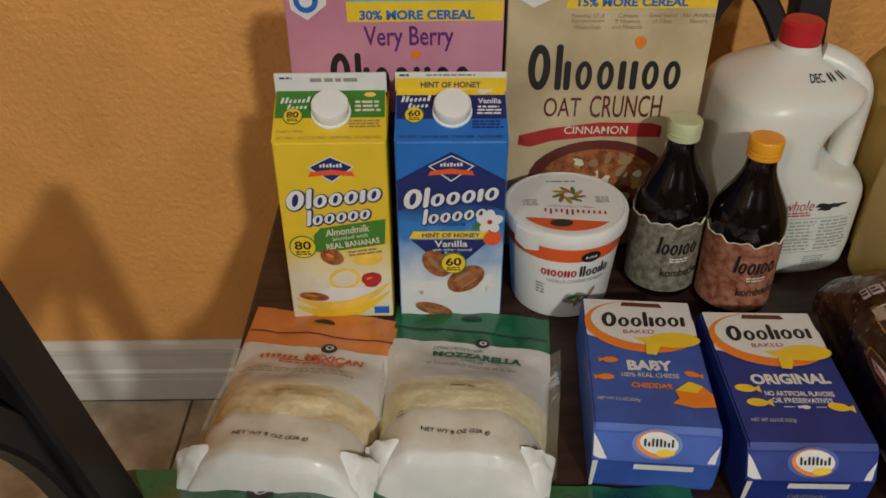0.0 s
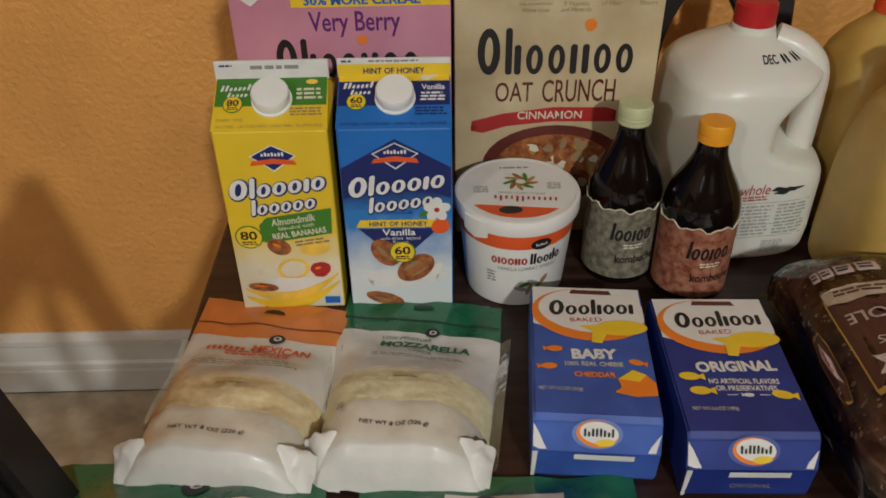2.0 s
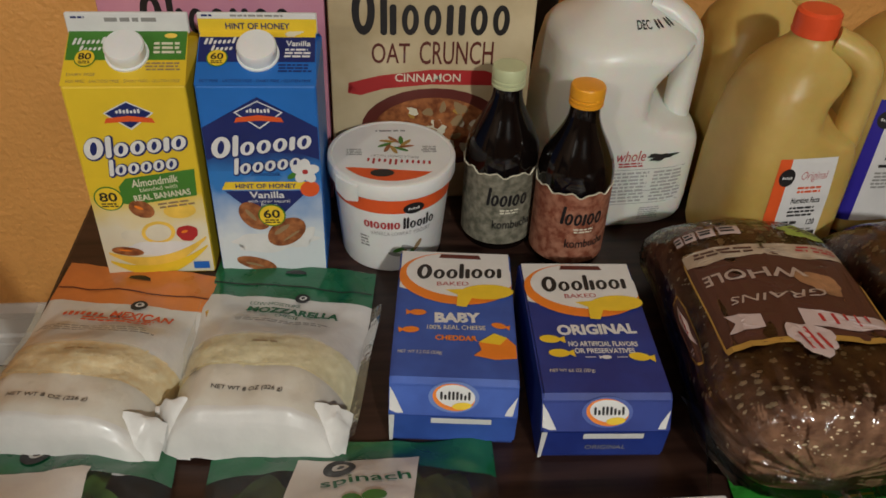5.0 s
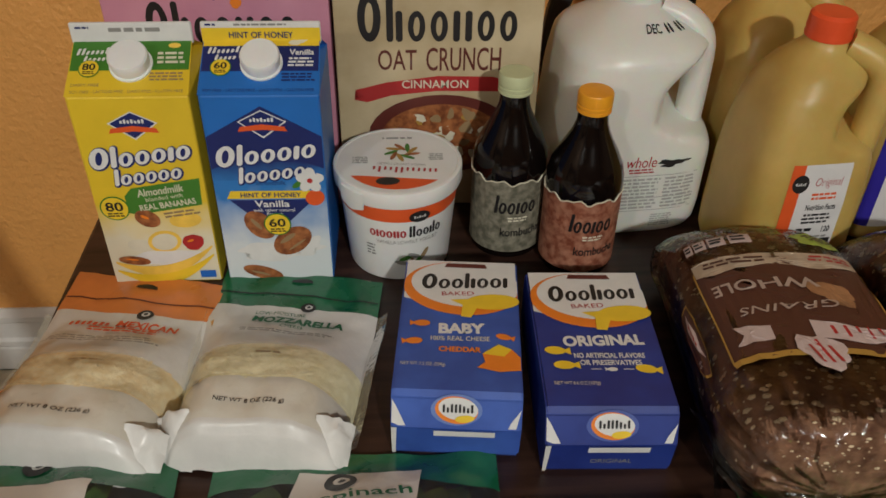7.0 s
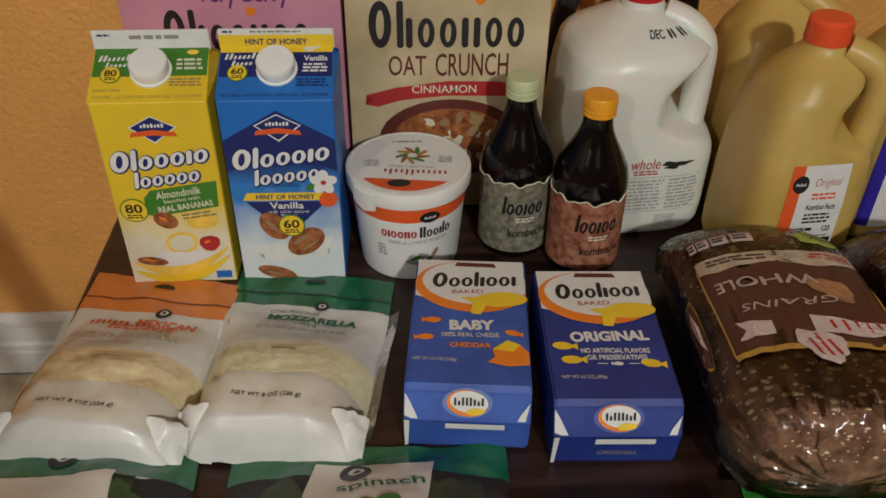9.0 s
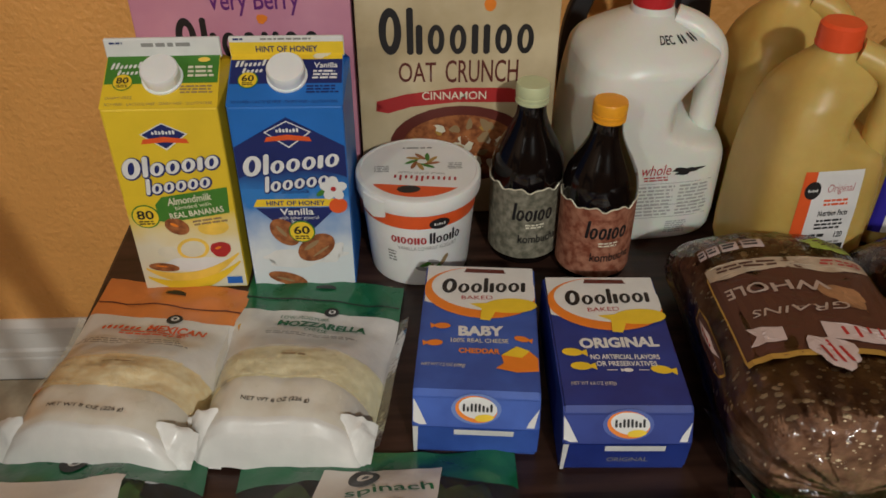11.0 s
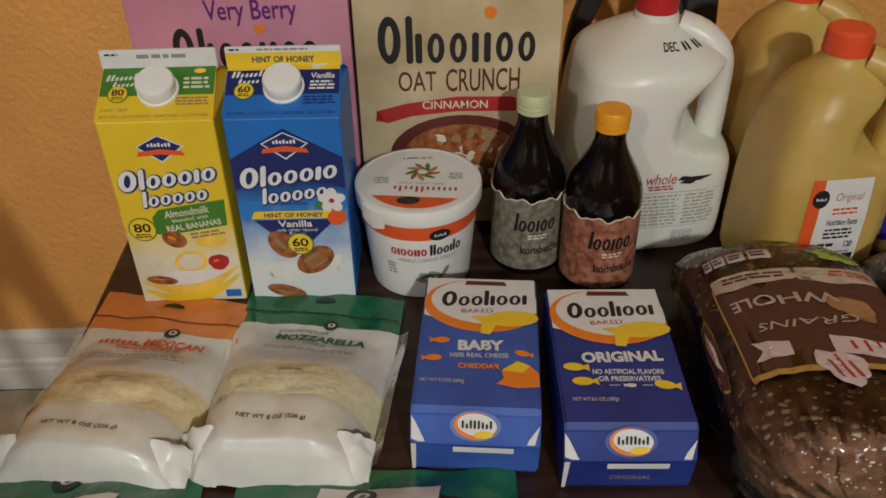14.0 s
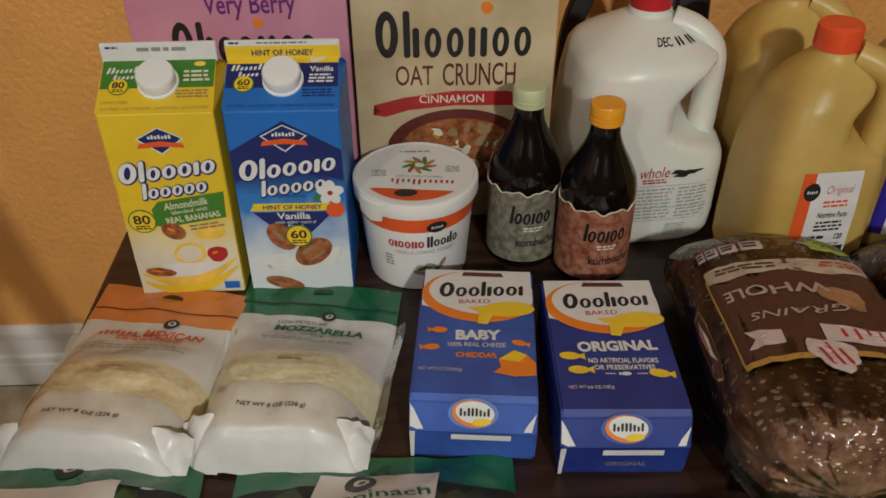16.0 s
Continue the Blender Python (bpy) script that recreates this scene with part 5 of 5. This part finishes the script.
pk = thing("frozen_vegetable_pack", "bright green plastic pack with a yellow stripe", "frozen pack", pose(0.428, 0.210, TABLE, 0, 0, -6.0))
pkS = bag_surface(0.19, 0.21, 0.028, ((0, 0), (0.1, 0.7), (0.5, 1.0), (0.8, 0.6), (0.93, 0.25), (1.0, 0.08)), 51, 0.004, 3.0)
pkb = part("film", sheet(pkS, 0.19, 0.0, 0.21, 40, 40), PACKGREEN, pk, smooth=True)
bm = bmesh.new()
cv = [(-0.048 + 0.0, 0.120), (-0.046, 0.150), (-0.038, 0.172), (-0.022, 0.186), (0.005, 0.194), (0.040, 0.197), (0.080, 0.196)]
cs = spline([(x, y, 0) for x, y in cv], 6)
prev = None
for i, p in enumerate(cs):
    d = (cs[min(i + 1, len(cs) - 1)] - cs[max(i - 1, 0)]).normalized()
    nn = Vector((-d.y, d.x, 0)) * 0.0012
    pair = [bm.verts.new(pkS(p.x + s * nn.x, p.y + s * nn.y, 0.0012)) for s in (-1, 1)]
    if prev:
        bm.faces.new((prev[0], pair[0], pair[1], prev[1]))
    prev = pair
part("yellow_stripe", bm, YELLOW, pkb)


# ---- loaves in clear bags ----
def bread(label, m, seed, W=0.142, H=0.100, L=0.222, slim=0.0):
    c = thing("bread_loaf", label, "bread", m, "bread loaves")

    def outline(a, v, grow):
        """A point round the loaf; a is the angle from the middle of its top."""
        t = v / L
        end = max(0.0, 1 - max(0.0, (0.22 - t) / 0.22) ** 2.2 * 0.22 - max(0.0, (t - 0.94) / 0.06) ** 2 * 0.2)
        low = 1 - 0.5 * max(0.0, (t - 0.70) / 0.30) ** 1.7
        p = 2.9
        ca, sa = math.cos(a), math.sin(a)
        r = (abs(sa) ** p + abs(ca) ** p) ** (-1 / p)
        wob = 1 + 0.02 * noise.noise((sa * 2 + seed, ca * 2, v * 18))
        x, z = (W / 2) * end * r * sa * wob + grow * sa, (H / 2) * (0.35 + 0.65 * end) * r * ca * wob + grow * ca
        if x > 0:
            x *= 1 - slim * min(1.0, max(0.0, (t - 0.25) / 0.75))
        return Vector((x, v, max(0.001, (H / 2 + z) * low + 0.002)))
    n = 60
    vs = [L * (0.5 - 0.5 * math.cos(math.pi * j / 26)) for j in range(27)]
    crust = part("crust", loft([[outline(TAU * i / n, v, -0.004) for i in range(n)] for v in vs]), CRUST, c, "brown seeded crust", True)
    # oat flakes on the crust
    rng = random.Random(seed)
    bm = bmesh.new()
    for k in range(45):
        p0 = outline(rng.uniform(-1.6, 1.6), 0.0, -0.006)
        mid = Vector((0, 0, H / 2))
        p0 = mid + (p0 - mid) * math.sqrt(rng.random())
        s, rot = rng.choice((0.0007, 0.0009, 0.0013, 0.0022)), rng.random() * TAU
        ring = [bm.verts.new(p0 + Vector((math.cos(rot + TAU * q / 5), 0, 0.7 * math.sin(rot + TAU * q / 5))) * s) for q in range(5)]
        tip = bm.verts.new(p0 + Vector((0, -0.0010, 0)))
        for q in range(5):
            bm.faces.new((ring[q], ring[(q + 1) % 5], tip))
    for k in range(680):
        a, v = rng.gauss(0, 0.8), rng.uniform(0.002, L - 0.01)
        s, rot = rng.choice((0.0009, 0.0011, 0.0014, 0.0018, 0.0024, 0.0034)), rng.random() * TAU
        p0 = outline(a, v, -0.0032)
        e1 = (outline(a + 0.02, v, -0.0032) - p0).normalized()
        e2 = Vector((0, 1, 0))
        nrm = e1.cross(e2)
        if nrm.dot(p0 - Vector((0, v, H / 2))) < 0:
            nrm = -nrm
        ring = [bm.verts.new(p0 + (e1 * math.cos(rot + TAU * q / 5) + e2 * 0.7 * math.sin(rot + TAU * q / 5)) * s) for q in range(5)]
        tip = bm.verts.new(p0 + nrm * 0.0010)
        for q in range(5):
            bm.faces.new((ring[q], ring[(q + 1) % 5], tip))
    tagged(part("oat_flakes", bm, OAT, crust), kind="stuff")

    def shell(a, v, w=0.0):
        """The bag: loose over the loaf, gathered into a knot in front of it."""
        if v >= 0:
            k = noise.noise((math.sin(a) * 7 + seed, math.cos(a) * 7, v * 16))
            g = 0.0016 * k + 0.003 * (1 - min(1.0, 5 * abs(noise.noise((math.sin(a) * 9, math.cos(a) * 9 + seed, v * 9))))) * (0.12 + math.exp(-v / 0.05))
            g = max(-0.004, g)
            g += 0.0040 * noise.noise((a * 6.0 * min(1.0, abs(math.pi - a)) + seed, v * 12, seed)) * math.exp(-v / 0.06)
            return outline(a, v, 0.0028 + g + w)
        t = -v / 0.042
        p0 = outline(a, 0.0, 0.0028)
        knot = Vector((0.006, -0.024, 0.042))
        pleat = 1 + 0.22 * noise.noise((6 * math.sin(a) + seed, 6 * math.cos(a), 2 * t)) * math.sin(math.pi * min(1, t))
        d = p0 - Vector((knot.x, 0, knot.z))
        q = Vector((knot.x, 0, knot.z)) + d * ((1 - t) ** 0.8 * 0.93 + 0.07) * pleat
        return Vector((q.x, -0.024 * t ** 0.7, max(0.002, q.z)))
    m2 = 156
    vv = [-0.042 + 0.042 * j / 10 for j in range(10)] + [L * j / 34 for j in range(35)] + [L + 0.003]
    rings = [[shell(TAU * i / m2, min(v, L)) + Vector((0, max(0, v - L), 0)) for i in range(m2)] for v in vv]
    bag = part("bag", loft(rings, caps=False), BREADFILM, c, "clear glossy crinkled bread bag", True)
    part("bag_tail", loft([[Vector((0.006 + r * math.cos(TAU * i / 40) * (1 + 0.25 * math.sin(i * 2.2)), y, 0.042 + z + r * 0.7 * math.sin(TAU * i / 40))) for i in range(40)]
                           for r, y, z in ((0.006, -0.022, 0), (0.005, -0.026, -0.001), (0.008, -0.029, -0.003), (0.011, -0.032, -0.006))], caps=False), BREADFILM, c, "gathered end of the bag", True)
    part("bag_flap", sheet(lambda u, v, w: Vector((-W / 2 - 0.002 + 0.012 * math.sin(v * 30) - u * 0.3, v + u * 0.5, 0.002 + (u + 0.02) * 1.5 * (1 - v / 0.1) + 0.002 * noise.noise((u * 80, v * 50, seed)))), 0.04, -0.012, 0.075, 6, 12), FLAP, c, "loose pale flap of the bag", True)
    f = lambda u, v, w: shell(math.atan2(u, 0.046), v, w)
    return c, bag, f


b1, b1bag, bf1 = bread("seeded brown bread loaf in a clear printed bag", pose(0.410, 0.405, TABLE, 0, 0, -4.0), 4, W=0.160, L=0.260, slim=0.45)


def strip(u0, v0, u1, v1, t, f, w, n=14):
    """A narrow printed line from one point of the surface to another."""
    d = Vector((u1 - u0, v1 - v0)).normalized()
    nn = Vector((-d.y, d.x)) * t / 2
    b = bmesh.new()
    prev = None
    for i in range(n + 1):
        u, v = u0 + (u1 - u0) * i / n, v0 + (v1 - v0) * i / n
        pair = [b.verts.new(f(u + s * nn.x, v + s * nn.y, w)) for s in (-1, 1)]
        if prev:
            b.faces.new((prev[0], pair[0], pair[1], prev[1]))
        prev = pair
    return b


def dense(points, n=8):
    out = []
    for (a, b), (c, d) in zip(points, points[1:] + points[:1]):
        out += [(a + (c - a) * i / n, b + (d - b) * i / n) for i in range(n)]
    return out


DIMTAN = ink("dim_tan", (0.40, 0.31, 0.26))
pan = patch("brown_panel", dense([(-0.050, 0.054), (0.034, 0.058), (0.044, 0.164), (-0.060, 0.156)]), bf1, BREADBROWN, b1bag, 0.0006, 12)
part("gold_line", strip(-0.060, 0.156, -0.050, 0.054, 0.0020, bf1, 0.0012), GOLD, pan)
part("gold_line", strip(-0.050, 0.054, 0.034, 0.058, 0.0055, bf1, 0.0012), GOLD, pan)
part("gold_line", strip(0.034, 0.058, 0.044, 0.164, 0.0020, bf1, 0.0012), GOLD, pan)
patch("pale_scroll", dense([(-0.058, 0.150), (-0.040, 0.146), (-0.012, 0.152), (0.012, 0.147), (0.042, 0.154), (0.045, 0.170), (0.0, 0.166), (-0.060, 0.165)], 4), bf1, mat("print_tan_scroll", (0.42, 0.33, 0.24), 0.45, 0.15, 80), pan, 0.0010, 6)
lines(bf1, -0.030, 0.158, 0.036, 0.008, 2, BREADBROWN, pan, 0.0016, 180, seed=41)
lines(bf1, 0.022, 0.160, 0.028, 0.008, 2, RED, pan, 0.0016, 180, seed=42)
letters("WHOLE", bf1, -0.020, 0.129, 0.052, 0.0115, DIMTAN, pan, 0.0014, 183, bold=0.015)
letters("GRAINS", bf1, -0.012, 0.103, 0.044, 0.0080, DIMTAN, pan, 0.0014, 186, shear=0.3)
patch("loaf_picture", oval(0.010, 0.118, 0.0085, 0.0150, 24, 24, 0.12), bf1, mat("print_toast", (0.30, 0.15, 0.07), 0.5, 0.3, 70), pan, 0.0011, 3)
patch("white_ribbon", dense([(-0.042, 0.068), (-0.022, 0.070), (-0.022, 0.084), (-0.042, 0.088), (-0.036, 0.078)], 4), bf1, PALEPINK, pan, 0.0012, 4)
patch("white_ribbon", dense([(-0.006, 0.070), (0.012, 0.066), (0.032, 0.072), (0.034, 0.084), (0.012, 0.082), (-0.006, 0.088)], 4), bf1, PALEPINK, pan, 0.0012, 4)
strokes(bf1, 0.012, 0.077, 0.026, 0.011, [0.7, 1, 0.6, 1, 0.8], RED, pan, 0.0016, 184, fill=0.26)
patch("red_scroll", oval(-0.006, 0.056, 0.0085, 0.0165, 12, 22, 0.12), bf1, PALEPINK, pan, 0.0018, 4)
strokes(bf1, -0.006, 0.056, 0.010, 0.022, [0.8, 1, 0.7], RED, pan, 0.0022, 10, fill=0.4)
em_out = [(-0.095, 0.060), (-0.086, 0.080), (-0.088, 0.118), (-0.098, 0.134), (-0.150, 0.132), (-0.190, 0.108), (-0.170, 0.076), (-0.125, 0.062)]
em = patch("side_emblem", dense(em_out, 4), bf1, GOLD, b1bag, 0.0006, 5)
patch("emblem_field", dense([(-0.122 + (x + 0.122) * 0.92, 0.098 + (y - 0.098) * 0.93) for x, y in em_out], 4), bf1, BREADBROWN, em, 0.0009, 5)
patch("emblem_ribbon", dense([(-0.096, 0.078), (-0.104, 0.090), (-0.100, 0.104), (-0.118, 0.126), (-0.140, 0.112), (-0.122, 0.092)], 3), bf1, PALEPINK, em, 0.0012, 3)
lines(bf1, -0.116, 0.104, 0.010, 0.026, 4, RED, em, 0.0016, 20, seed=13)
lines(bf1, -0.128, 0.076, 0.030, 0.008, 2, PALEPINK, em, 0.0012, 0, seed=3)
for k in range(4):
    u0 = -0.062 + k * 0.0125
    nb = patch("nutrition_box", dense([(u0, 0.180), (u0 + 0.0105, 0.180), (u0 + 0.0105, 0.193), (u0, 0.193)], 2), bf1, PALEPINK, b1bag, 0.0006, 2)
    lines(bf1, u0 + 0.005, 0.1865, 0.008, 0.009, 2, BLACK, nb, 0.0010, seed=50 + k)
lime = patch("green_print", oval(0.030, 0.188, 0.026, 0.0095, 4, 26, 0.12), bf1, mat("print_lime", (0.30, 0.38, 0.06), 0.45, 0.2, 90), b1bag, 0.0006, 4)
lines(bf1, 0.030, 0.188, 0.034, 0.010, 3, BREADBROWN, lime, 0.0012, 182, seed=44)

b2, b2bag, bf2 = bread("seeded brown bread loaf with a green and orange label", pose(0.562, 0.430, TABLE, 0, 0, -5.0), 9, L=0.225)
p2 = patch("green_panel", dense([(-0.016, 0.060), (0.060, 0.060), (0.060, 0.170), (-0.020, 0.165)]), bf2, BAGGREEN, b2bag, 0.0006, 10)
patch("orange_print", dense([(-0.024, 0.160), (0.050, 0.165), (0.050, 0.190), (-0.026, 0.182)], 5), bf2, ORANGE, p2, 0.0010, 5)
patch("maroon_print", dense([(-0.050, 0.070), (-0.020, 0.066), (-0.018, 0.110), (-0.052, 0.108)], 4), bf2, MAROON, b2bag, 0.0006, 4)
strokes(bf2, -0.036, 0.090, 0.020, 0.020, [0.8, 1, 0.7, 1], PALEPINK, b2bag, 0.0010, 185, fill=0.45)

# ---- floor tiles, one by one ----
tile_me = None
size, gap = 0.42, 0.005
for i in range(11):
    for j in range(10):
        x, y = -0.512 + (i - 3) * size, WALL_Y - 0.012 - (j + 1) * size
        if tile_me is None:
            bm = box(0, 0, -0.006, size - gap, size - gap, 0.0, 0.0015, 1)
            tile_me = bpy.data.meshes.new("tile")
            bm.to_mesh(tile_me)
            bm.free()
            tile_me.materials.append(TILE)
        ob = new("tile", tile_me)
        ob.matrix_basis = pose(x, y, 0.0)
        ob.parent = floor
